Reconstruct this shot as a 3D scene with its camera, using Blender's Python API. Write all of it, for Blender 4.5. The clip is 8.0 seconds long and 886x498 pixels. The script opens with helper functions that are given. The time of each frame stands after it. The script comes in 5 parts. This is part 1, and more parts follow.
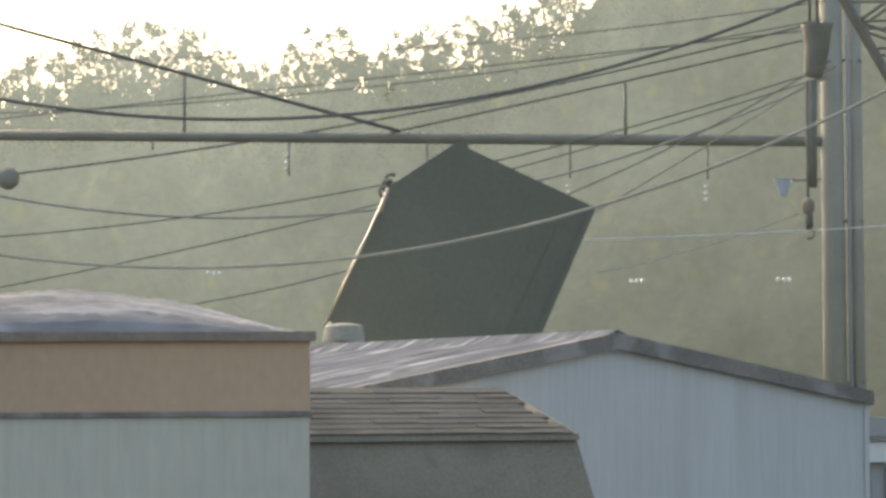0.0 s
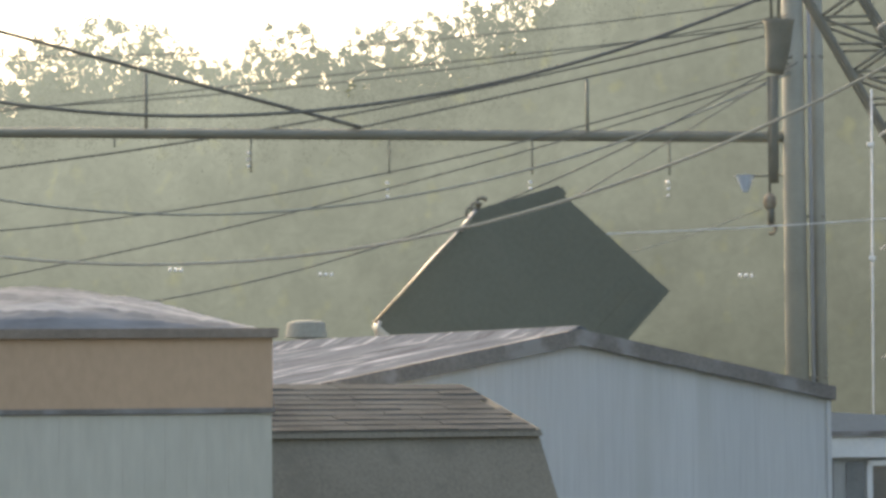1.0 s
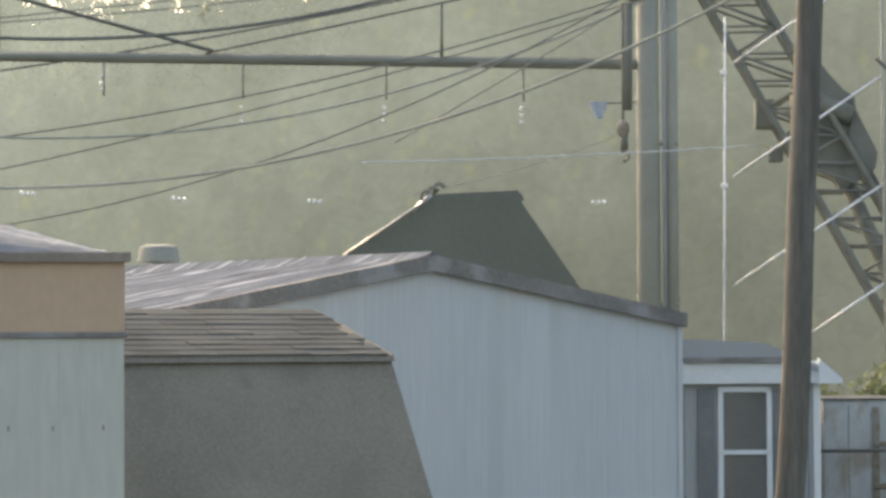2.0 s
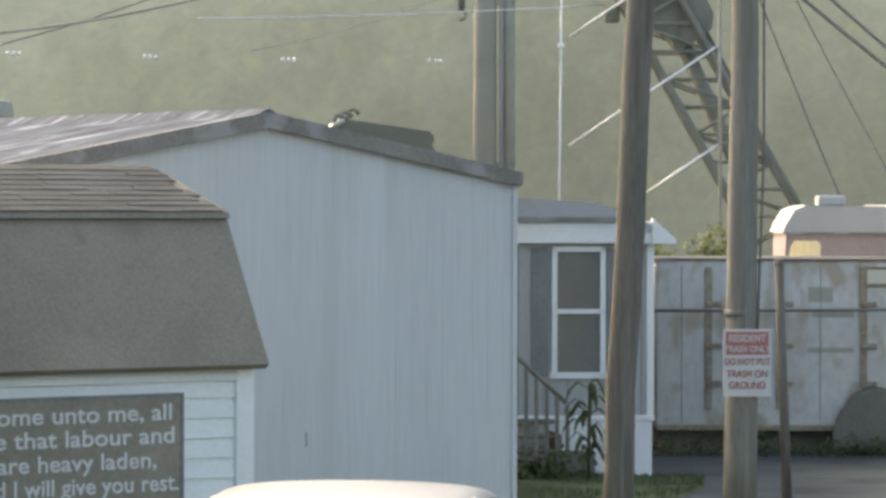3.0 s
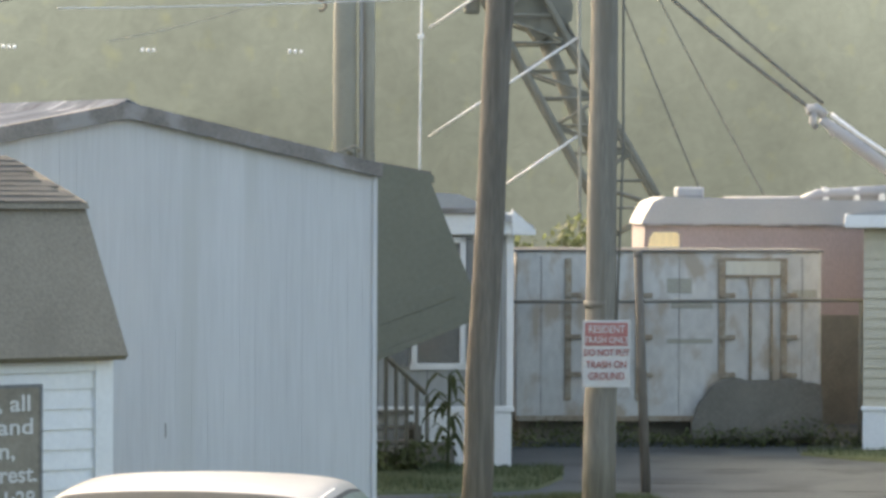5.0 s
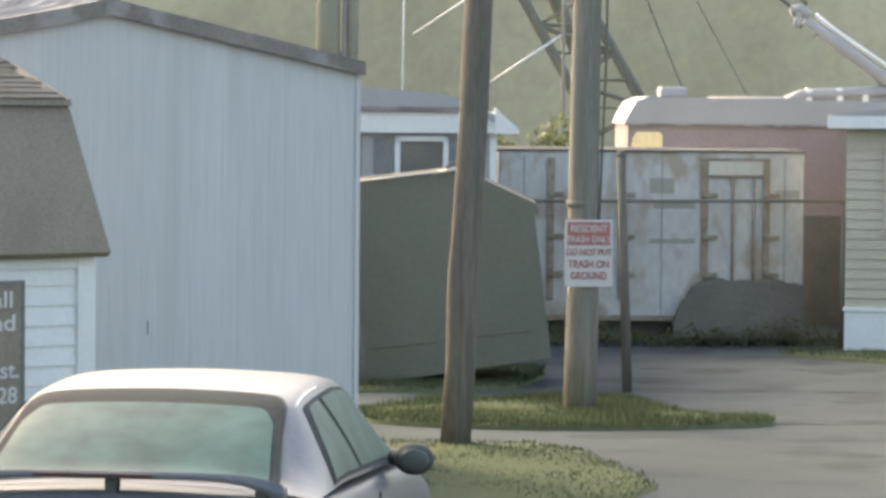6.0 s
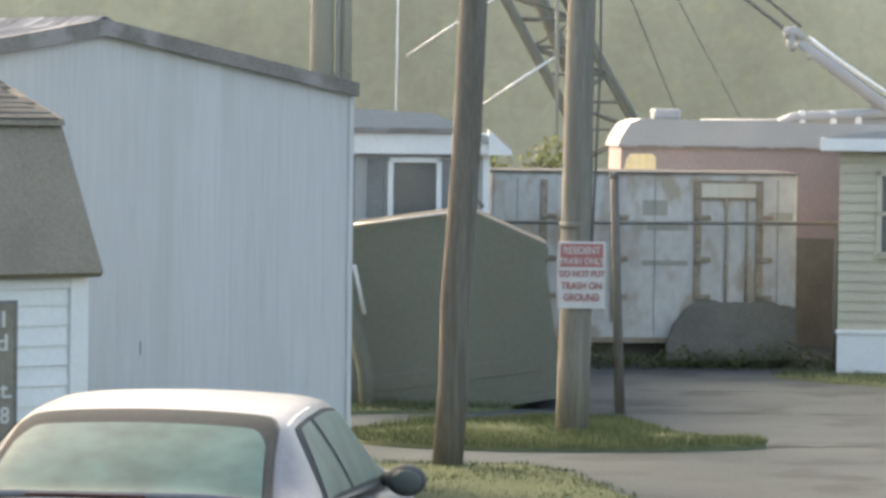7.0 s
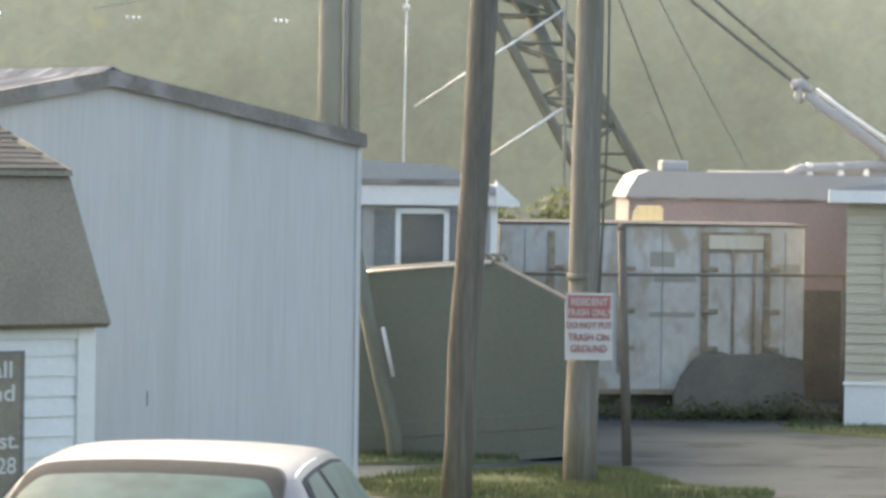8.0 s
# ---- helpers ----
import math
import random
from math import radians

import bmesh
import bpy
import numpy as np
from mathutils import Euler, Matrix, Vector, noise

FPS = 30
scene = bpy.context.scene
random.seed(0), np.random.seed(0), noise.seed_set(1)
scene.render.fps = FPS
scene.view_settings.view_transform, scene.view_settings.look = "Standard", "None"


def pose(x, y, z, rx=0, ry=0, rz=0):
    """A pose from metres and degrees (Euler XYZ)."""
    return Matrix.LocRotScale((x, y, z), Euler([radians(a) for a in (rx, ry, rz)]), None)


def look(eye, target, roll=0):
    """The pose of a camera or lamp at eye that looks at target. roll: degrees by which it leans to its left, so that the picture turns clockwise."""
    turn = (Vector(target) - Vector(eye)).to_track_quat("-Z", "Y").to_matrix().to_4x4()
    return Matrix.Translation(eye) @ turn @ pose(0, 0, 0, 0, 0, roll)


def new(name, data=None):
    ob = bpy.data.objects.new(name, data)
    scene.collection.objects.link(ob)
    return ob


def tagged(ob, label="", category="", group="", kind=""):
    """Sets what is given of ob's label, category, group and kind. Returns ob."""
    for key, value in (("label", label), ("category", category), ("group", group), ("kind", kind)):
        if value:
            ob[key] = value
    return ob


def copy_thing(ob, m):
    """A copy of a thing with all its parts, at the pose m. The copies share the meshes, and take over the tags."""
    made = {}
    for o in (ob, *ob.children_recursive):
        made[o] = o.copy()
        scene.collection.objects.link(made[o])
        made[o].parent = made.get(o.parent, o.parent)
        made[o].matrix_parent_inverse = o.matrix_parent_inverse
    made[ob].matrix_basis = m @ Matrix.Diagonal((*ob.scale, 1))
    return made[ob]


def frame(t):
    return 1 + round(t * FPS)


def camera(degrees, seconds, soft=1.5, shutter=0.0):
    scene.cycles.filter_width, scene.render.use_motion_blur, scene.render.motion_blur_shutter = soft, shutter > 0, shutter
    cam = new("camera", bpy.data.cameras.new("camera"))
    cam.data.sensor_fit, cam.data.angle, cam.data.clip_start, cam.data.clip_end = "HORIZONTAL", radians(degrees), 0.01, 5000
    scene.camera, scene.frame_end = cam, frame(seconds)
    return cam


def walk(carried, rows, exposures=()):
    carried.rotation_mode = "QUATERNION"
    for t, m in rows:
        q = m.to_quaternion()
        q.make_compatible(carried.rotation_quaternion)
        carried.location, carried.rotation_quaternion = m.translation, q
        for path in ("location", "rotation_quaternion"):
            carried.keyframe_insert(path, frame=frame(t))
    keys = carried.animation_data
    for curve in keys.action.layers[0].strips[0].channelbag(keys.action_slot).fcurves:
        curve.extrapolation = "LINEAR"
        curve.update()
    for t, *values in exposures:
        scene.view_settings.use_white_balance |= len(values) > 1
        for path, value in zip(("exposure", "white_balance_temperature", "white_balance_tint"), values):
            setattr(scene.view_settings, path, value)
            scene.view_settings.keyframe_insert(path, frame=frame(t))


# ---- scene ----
# ---------------------------------------------------------------- camera
EYE = 2.9            # the camera stands on a porch, this high over the road
K = 1 / 6385         # bearings count 1/6385ths of the distance
cam = camera(14.0, 8.0, soft=3.2)
walk(cam, [
    (0.0, pose(0, 0, EYE, 92.892, 0.418, 6.533)),
    (0.5, pose(0, 0, EYE, 92.999, 0.391, 6.453)),
    (1.0, pose(0, 0, EYE, 92.829, 0.556, 5.939)),
    (1.5, pose(0, 0, EYE, 92.264, 0.586, 5.231)),
    (2.0, pose(0, 0, EYE, 91.627, 0.334, 3.600)),
    (2.1, pose(0, 0, EYE, 91.190, 0.128, 2.990)),
    (2.2, pose(0, 0, EYE, 90.791, -0.078, 2.598)),
    (3.3, pose(0, 0, EYE, 89.134, 0.046, 0.392)),
    (3.5, pose(0, 0, EYE, 89.004, 0.000, 0.000)),
    (4.0, pose(0, 0, EYE, 89.219, -0.304, 0.046)),
    (4.5, pose(0, 0, EYE, 89.919, 0.062, -0.059)),
    (4.8, pose(0, 0, EYE, 90.000, -0.050, -0.520)),
    (5.0, pose(0, 0, EYE, 89.230, -0.196, -1.238)),
    (5.2, pose(0, 0, EYE, 88.357, -0.411, -1.581)),
    (6.5, pose(0, 0, EYE, 87.579, -0.559, -1.471)),
    (7.0, pose(0, 0, EYE, 87.962, -0.687, -1.609)),
    (7.5, pose(0, 0, EYE, 88.468, -0.751, -1.796)),
    (8.0, pose(0, 0, EYE, 88.773, -0.798, -1.489)),
], exposures=[(0.0, 1.35, 7750, 10), (1.2, 1.42, 7750, 10), (2.4, 1.66, 7750, 10), (3.5, 1.82, 7750, 10), (5.0, 1.94, 7750, 10), (8.0, 2.02, 7750, 10)])

# ---------------------------------------------------------------- light
SUN_TO = Vector((-0.55, 0.72, 0.56)).normalized()
sun = new("sun", bpy.data.lights.new("sun", "SUN"))
sun.data.energy, sun.data.angle, sun.data.color = 0.5, radians(20.0), (1.0, 0.94, 0.84)
sun.matrix_world = look(SUN_TO * 100, (0, 0, 0))
world = bpy.data.worlds.new("morning_sky")
scene.world = world
world.use_nodes = True
sky = world.node_tree.nodes.new("ShaderNodeTexSky")
sky.sky_type, sky.sun_disc = "NISHITA", False
sky.sun_elevation = math.asin(SUN_TO.z)
sky.sun_rotation = math.atan2(SUN_TO.x, SUN_TO.y)
sky.air_density, sky.dust_density, sky.ozone_density = 1.0, 5.0, 1.0
world.node_tree.nodes["Background"].inputs[1].default_value = 0.15
world.node_tree.links.new(sky.outputs[0], world.node_tree.nodes["Background"].inputs[0])


# ---------------------------------------------------------------- materials
def material(name, color, rough=0.7, metal=0.0, vary=0.25, scale=3.0, grain=40.0, bump=0.15, stain_glint=None, stain_glint_at=0.62,
             stretch=(1, 1, 1), through_light=0.0, spec=0.4, islands=0.0, pieces=0.0):
    """A worn surface: a base colour, a broad and a fine variation, stains or painted glints of another colour and a
    fine relief.
    """
    m = bpy.data.materials.new(name)
    m.use_nodes = True
    nt = m.node_tree
    n, l = nt.nodes, nt.links
    b = n["Principled BSDF"]
    b.inputs["Roughness"].default_value, b.inputs["Metallic"].default_value = rough, metal
    b.inputs["Specular IOR Level"].default_value = spec
    co = n.new("ShaderNodeTexCoord")
    mp = n.new("ShaderNodeMapping")
    mp.inputs["Scale"].default_value = stretch
    l.new(co.outputs["Object"], mp.inputs[0])
    big = n.new("ShaderNodeTexNoise")
    big.inputs["Scale"].default_value, big.inputs["Detail"].default_value = scale, 5
    fine = n.new("ShaderNodeTexNoise")
    fine.inputs["Scale"].default_value, fine.inputs["Detail"].default_value = grain, 3
    l.new(mp.outputs[0], big.inputs[0])
    l.new(mp.outputs[0], fine.inputs[0])
    add = n.new("ShaderNodeMath")
    add.operation = "MULTIPLY_ADD"
    add.inputs[1].default_value = 0.5
    l.new(fine.outputs[0], add.inputs[0])
    half = n.new("ShaderNodeMath")
    half.operation = "MULTIPLY"
    half.inputs[1].default_value = 0.5
    l.new(big.outputs[0], half.inputs[0])
    l.new(half.outputs[0], add.inputs[2])
    last = add.outputs[0]
    if islands or pieces:
        src = n.new("ShaderNodeNewGeometry").outputs["Random Per Island"] if islands else n.new("ShaderNodeObjectInfo").outputs["Random"]
        mix = n.new("ShaderNodeMath")
        mix.operation = "MULTIPLY_ADD"
        mix.inputs[1].default_value = islands or pieces
        sub = n.new("ShaderNodeMath")
        sub.operation = "SUBTRACT"
        sub.inputs[1].default_value = 0.5
        l.new(src, sub.inputs[0])
        l.new(sub.outputs[0], mix.inputs[0])
        l.new(last, mix.inputs[2])
        last = mix.outputs[0]
    ramp = n.new("ShaderNodeMapRange")
    ramp.inputs[1].default_value, ramp.inputs[2].default_value = 0.3, 0.7
    ramp.inputs[3].default_value, ramp.inputs[4].default_value = 1 - vary, 1 + vary
    l.new(last, ramp.inputs[0])
    tone = n.new("ShaderNodeVectorMath")
    tone.operation = "SCALE"
    tone.inputs[0].default_value = color
    l.new(ramp.outputs[0], tone.inputs["Scale"])
    out = tone.outputs[0]
    if stain_glint:
        spots = n.new("ShaderNodeTexNoise")
        spots.inputs["Scale"].default_value, spots.inputs["Detail"].default_value = scale * 1.7, 8
        l.new(mp.outputs[0], spots.inputs[0])
        edge = n.new("ShaderNodeMapRange")
        edge.inputs[1].default_value, edge.inputs[2].default_value = stain_glint_at - 0.04, stain_glint_at + 0.06
        l.new(spots.outputs[0], edge.inputs[0])
        sm = n.new("ShaderNodeMix")
        sm.data_type = "RGBA"
        l.new(edge.outputs[0], sm.inputs[0])
        l.new(out, sm.inputs[6])
        sm.inputs[7].default_value = (*stain_glint, 1)
        out = sm.outputs[2]
    l.new(out, b.inputs["Base Color"])
    if bump:
        bp = n.new("ShaderNodeBump")
        bp.inputs["Strength"].default_value, bp.inputs["Distance"].default_value = bump, 0.02
        l.new(last, bp.inputs["Height"])
        l.new(bp.outputs[0], b.inputs["Normal"])
    if through_light:
        tr = n.new("ShaderNodeBsdfTranslucent")
        l.new(out, tr.inputs[0])
        ms = n.new("ShaderNodeMixShader")
        ms.inputs[0].default_value = through_light
        l.new(b.outputs[0], ms.inputs[1])
        l.new(tr.outputs[0], ms.inputs[2])
        l.new(ms.outputs[0], n["Material Output"].inputs[0])
    return m


ASPHALT = material("worn_asphalt", (0.087, 0.1, 0.102), 0.95, vary=0.25, scale=0.5, grain=30, bump=0.4, stain_glint=(0.07, 0.079, 0.08), stain_glint_at=0.56, spec=0.04)
CRACK = material("dirt_filled_crack", (0.05, 0.052, 0.045), 0.95, vary=0.4, scale=6, spec=0.0)
SOIL = material("yard_soil", (0.105, 0.122, 0.068), 0.95, vary=0.25, scale=0.7, grain=14, bump=0.5, spec=0.05)
GRASS = material("grass_blades", (0.1, 0.126, 0.07), 0.85, vary=0.2, scale=0.6, grain=8, bump=0, through_light=0.2, islands=0.25, spec=0.0)
SIDING = material("white_metal_siding", (0.51, 0.53, 0.54), 0.55, vary=0.1, scale=0.7, grain=14, bump=0.05, stretch=(2.2, 1, 0.12), stain_glint=(0.48, 0.5, 0.5), stain_glint_at=0.62, spec=0.25)
SIDING_OLD = material("old_trailer_siding", (0.57, 0.555, 0.475), 0.6, vary=0.1, scale=1.2, grain=22, bump=0.05, stretch=(1, 1, 0.2), stain_glint=(0.5, 0.48, 0.4), stain_glint_at=0.6, spec=0.15)
EAVE_BROWN = material("brown_eave_metal", (0.29, 0.24, 0.195), 0.7, vary=0.25, scale=2, spec=0.15)
SHEET_GREY = material("grey_roof_sheet", (0.15, 0.15, 0.143), 0.9, vary=0.25, scale=1.5, spec=0.0)
# the pale streaks here are roof glints painted into the base colour
ROOF_METAL = material("galvanized_roof", (0.135, 0.15, 0.172), 0.85, 0.0, vary=0.6, scale=1.6, grain=7, bump=0.8, stain_glint=(0.42, 0.44, 0.47), stain_glint_at=0.59, stretch=(0.3, 2.6, 1), spec=0.0)
ROOF_SILVER = material("silver_coated_roof", (0.235, 0.243, 0.25), 0.7, 0.0, vary=0.35, scale=1.3, grain=9, bump=0.7, stain_glint=(0.37, 0.378, 0.382), stain_glint_at=0.56, stretch=(0.5, 2.2, 1), spec=0.0)
EDGE_METAL = material("weathered_edge_trim", (0.22, 0.205, 0.19), 0.7, vary=0.35, scale=2.0, bump=0.2, stain_glint=(0.31, 0.3, 0.29), stain_glint_at=0.55, spec=0.15)
SHINGLE = material("asphalt_shingle", (0.125, 0.126, 0.117), 0.9, vary=0.25, scale=2.0, grain=60, bump=0.5, pieces=0.14, spec=0.02)
SHINGLE_LOW = material("asphalt_shingle_sheet", (0.265, 0.236, 0.186), 0.9, vary=0.24, scale=1.4, grain=45, bump=0.6, stain_glint=(0.235, 0.21, 0.166), stain_glint_at=0.6, spec=0.03)
WHITE_PAINT = material("white_vinyl", (0.76, 0.78, 0.78), 0.5, vary=0.07, scale=2, grain=30, bump=0.04)
TAN = material("tan_metal_band", (0.55, 0.39, 0.265), 0.6, vary=0.1, scale=1.4, grain=25, bump=0.06, stretch=(1, 1, 0.6), stain_glint=(0.48, 0.345, 0.24), stain_glint_at=0.6, spec=0.2)
GREY_SIDING = material("grey_siding", (0.39, 0.405, 0.4), 0.7, vary=0.12, scale=1.5, grain=20, bump=0.08, stretch=(1, 1, 0.3))
SHUTTER = material("dark_shutter", (0.2, 0.208, 0.208), 0.6)
BEIGE = material("beige_lap_siding", (0.5, 0.47, 0.37), 0.7, vary=0.12, scale=1.2)
DUMP = material("green_dumpster_paint", (0.175, 0.184, 0.148), 0.75, vary=0.12, scale=1.3, grain=20, bump=0.04, stain_glint=(0.195, 0.198, 0.16), stain_glint_at=0.66, spec=0.1)
# bright tone puts the sun on the dumpster's edges into the colour
DUMP_EDGE = material("sun_bright_steel_edge", (0.6, 0.57, 0.5), 0.3, 0.8, vary=0.2)
# distance haze is put into the base colour of these two steels
DARK_STEEL = material("haze_paled_dark_steel", (0.225, 0.222, 0.186), 0.85, 0.0, vary=0.25, scale=2, spec=0.08)
HAZE_STEEL = material("haze_paled_structure_steel", (0.29, 0.286, 0.238), 0.85, 0.0, vary=0.2, scale=1, spec=0.06)
# whitened in base colour to show the tower steel as sunlit
BRIGHT_STEEL = material("sunlit_galvanized_steel", (0.78, 0.78, 0.76), 0.38, 0.55, vary=0.12, scale=1, spec=0.6)
# lighter again: the haze before the far mast is painted into this tone
MAST_STEEL = material("haze_paled_mast_steel", (0.37, 0.365, 0.31), 0.85, 0.0, vary=0.2, scale=1, spec=0.1)
WOOD = material("weathered_pole_wood", (0.168, 0.157, 0.136), 0.9, vary=0.4, scale=2.2, grain=30, bump=0.7, stretch=(3, 3, 0.2), stain_glint=(0.128, 0.119, 0.102), stain_glint_at=0.58, spec=0.05)
WOOD_GREY = material("grey_pole_wood", (0.228, 0.22, 0.192), 0.9, vary=0.35, scale=2.2, grain=30, bump=0.7, stretch=(3, 3, 0.2), stain_glint=(0.19, 0.18, 0.152), stain_glint_at=0.56, spec=0.05)
# black cable greyed in its base colour to put in the haze
CABLE = material("haze_greyed_black_cable", (0.18, 0.18, 0.16), 0.85, vary=0.2, spec=0.1)
# near-white base colour stands in for the glints on the glass
GLASS_INS = material("glint_white_insulator", (0.98, 0.98, 0.97), 0.12, 0.0, vary=0.03, bump=0, spec=1.0)
TRAILER_WHITE = material("rusty_white_trailer", (0.53, 0.535, 0.51), 0.7, vary=0.2, scale=1.6, grain=10, bump=0.2, stain_glint=(0.42, 0.365, 0.295), stain_glint_at=0.57, stretch=(1, 1, 0.6), spec=0.15)
RUST = material("rusty_door_gear", (0.29, 0.24, 0.18), 0.9, vary=0.4, scale=5, stain_glint=(0.34, 0.31, 0.25), stain_glint_at=0.55, spec=0.1)
CAMPER_TOP = material("white_camper_roof", (0.37, 0.378, 0.382), 0.4, vary=0.1, scale=1.5, spec=0.3)
CAMPER_RED = material("faded_maroon_side", (0.32, 0.26, 0.258), 0.65, vary=0.2, scale=1.2, stretch=(1, 1, 0.4), stain_glint=(0.28, 0.232, 0.228), stain_glint_at=0.58)
# black raised to grey: the veil of haze painted into it
BLACK = material("haze_greyed_black_rubber", (0.19, 0.184, 0.16), 0.95, vary=0.25, bump=0.3, spec=0.0)
SIGN_WHITE = material("sign_white", (0.55, 0.56, 0.55), 0.6, vary=0.1)
SIGN_RED = material("sign_red", (0.4, 0.16, 0.15), 0.6, vary=0.15)
PLAQUE = material("brown_grey_plaque", (0.27, 0.245, 0.2), 0.75, vary=0.2, spec=0.08)
LETTER = material("pale_lettering", (0.62, 0.62, 0.6), 0.6, vary=0.05)
CAR_PAINT = material("silver_car_paint", (0.14, 0.152, 0.168), 0.3, 0.1, vary=0.15, scale=2, grain=25, bump=0.03, spec=0.25)
CAR_TRIM = material("black_car_trim", (0.095, 0.102, 0.102), 0.8, vary=0.15, bump=0, spec=0.05)
CHROME = material("chrome", (0.8, 0.8, 0.8), 0.12, 1.0, vary=0.03, bump=0)
LAMP_RED = material("red_lens", (0.075, 0.035, 0.033), 0.3, vary=0.05, bump=0, spec=0.2)
PANE = material("dark_window_glass", (0.15, 0.16, 0.155), 0.1, vary=0.12, bump=0, spec=0.8)
CAR_GLASS = material("dew_fogged_car_glass", (0.05, 0.118, 0.11), 0.35, vary=0.45, scale=1.6, grain=6, bump=0, spec=0.1)
GLASS_BAND = material("shaded_window_border", (0.045, 0.052, 0.052), 0.6, vary=0.2, scale=2, bump=0, spec=0.04)
MIRROR_GLASS = material("fogged_mirror_glass", (0.1, 0.115, 0.105), 0.35, vary=0.2, bump=0, spec=0.15)
# light from behind the curtain is put into this bright base colour
YELLOW_PANE = material("backlit_tone_curtain", (0.95, 0.76, 0.44), 0.7, vary=0.15, scale=4, stretch=(3, 1, 0.3))
LEAF = material("tree_leaves", (0.17, 0.2, 0.1), 0.5, vary=0.35, scale=0.12, grain=1.0, bump=0, through_light=0.7, islands=0.5)
BUSH = material("shrub_leaves", (0.125, 0.15, 0.07), 0.55, vary=0.25, scale=1.0, grain=4.0, bump=0, through_light=0.45, islands=0.5)
BARK = material("tree_bark", (0.12, 0.1, 0.075), 0.9, vary=0.3, scale=1)
LAMP_SHADE = material("blue_white_lamp_housing", (0.55, 0.65, 0.78), 0.35, 0.3, vary=0.08)


# ---------------------------------------------------------------- making things
def spot(a, b, d):
    """A place by its bearing (a to the right of 784, b below the level line at 330) at the distance d."""
    return Vector(((a - 784) * K * d, d, EYE + (330 - b) * K * d))


def empty(name, m, label, category, group="", kind=""):
    ob = new(name)
    ob.empty_display_size = 0.2
    ob.matrix_world = m
    return tagged(ob, label, category, group, kind)


def part(name, bm, mat, parent=None, label="", m=None, smooth=False):
    me = bpy.data.meshes.new(name)
    if smooth:
        for f in bm.faces:
            f.smooth = True
    bm.normal_update()
    bm.to_mesh(me)
    bm.free()
    for q in (mat if isinstance(mat, (list, tuple)) else [mat]):
        me.materials.append(q)
    ob = new(name, me)
    if parent:
        ob.parent = parent
    if m is not None:
        ob.matrix_basis = m
    if label:
        ob["label"] = label
    return ob


def thing(name, bm, mat, m, label, category, group="", kind="", smooth=False):
    return tagged(part(name, bm, mat, None, "", m, smooth), label, category, group, kind)


def block(bm, x0, x1, y0, y1, z0, z1, bevel=0.0, m=None):
    got = bmesh.ops.create_cube(bm, size=1.0)["verts"]
    for v in got:
        v.co = Vector((x0 + (v.co.x + 0.5) * (x1 - x0), y0 + (v.co.y + 0.5) * (y1 - y0), z0 + (v.co.z + 0.5) * (z1 - z0)))
    if bevel:
        edges = list({e for v in got for e in v.link_edges})
        got = list({v for f in bmesh.ops.bevel(bm, geom=edges, offset=bevel, segments=2, affect="EDGES", profile=0.5)["faces"] for v in f.verts} | {v for v in got if v.is_valid})
    if m is not None:
        bmesh.ops.transform(bm, matrix=m, verts=got)
    return bm


def cube(x0, x1, y0, y1, z0, z1, bevel=0.0, m=None):
    return block(bmesh.new(), x0, x1, y0, y1, z0, z1, bevel, m)


def prism(outline, y0, y1, bm=None):
    """An outline in x and z, drawn out along y."""
    bm = bm or bmesh.new()
    a = [bm.verts.new((x, y0, z)) for x, z in outline]
    b = [bm.verts.new((x, y1, z)) for x, z in outline]
    k = len(outline)
    faces = [bm.faces.new(a), bm.faces.new(b[::-1])]
    for i in range(k):
        j = (i + 1) % k
        faces.append(bm.faces.new((a[j], a[i], b[i], b[j])))
    bmesh.ops.recalc_face_normals(bm, faces=faces)
    return bm


def tube(path, radius, sides=8, bm=None, taper=None):
    """A round bar along a path of points."""
    bm = bm or bmesh.new()
    pts = [Vector(p) for p in path]
    rings = []
    for i, p in enumerate(pts):
        way = (pts[min(i + 1, len(pts) - 1)] - pts[max(i - 1, 0)]).normalized()
        side = way.cross(Vector((0, 0, 1)) if abs(way.z) < 0.9 else Vector((0, 1, 0))).normalized()
        up = side.cross(way)
        r = radius if taper is None else radius + (taper - radius) * i / (len(pts) - 1)
        rings.append([bm.verts.new(p + r * (math.cos(s) * side + math.sin(s) * up)) for s in (2 * math.pi * j / sides for j in range(sides))])
    for a, b in zip(rings, rings[1:]):
        for j in range(sides):
            bm.faces.new((a[j], a[(j + 1) % sides], b[(j + 1) % sides], b[j])).smooth = True
    bm.faces.new(rings[0][::-1])
    bm.faces.new(rings[-1])
    return bm


def ball(center, radius, squash=(1, 1, 1), bm=None, detail=2):
    bm = bm or bmesh.new()
    got = bmesh.ops.create_icosphere(bm, subdivisions=detail, radius=radius)["verts"]
    for v in got:
        v.co = Vector(center) + Vector((v.co.x * squash[0], v.co.y * squash[1], v.co.z * squash[2]))
    for f in bm.faces:
        f.smooth = True
    return bm


def sag(a, b, drop, steps=24):
    """A cable's hanging line from a to b."""
    return [a.lerp(b, i / steps) - Vector((0, 0, drop * 4 * (i / steps) * (1 - i / steps))) for i in range(steps + 1)]


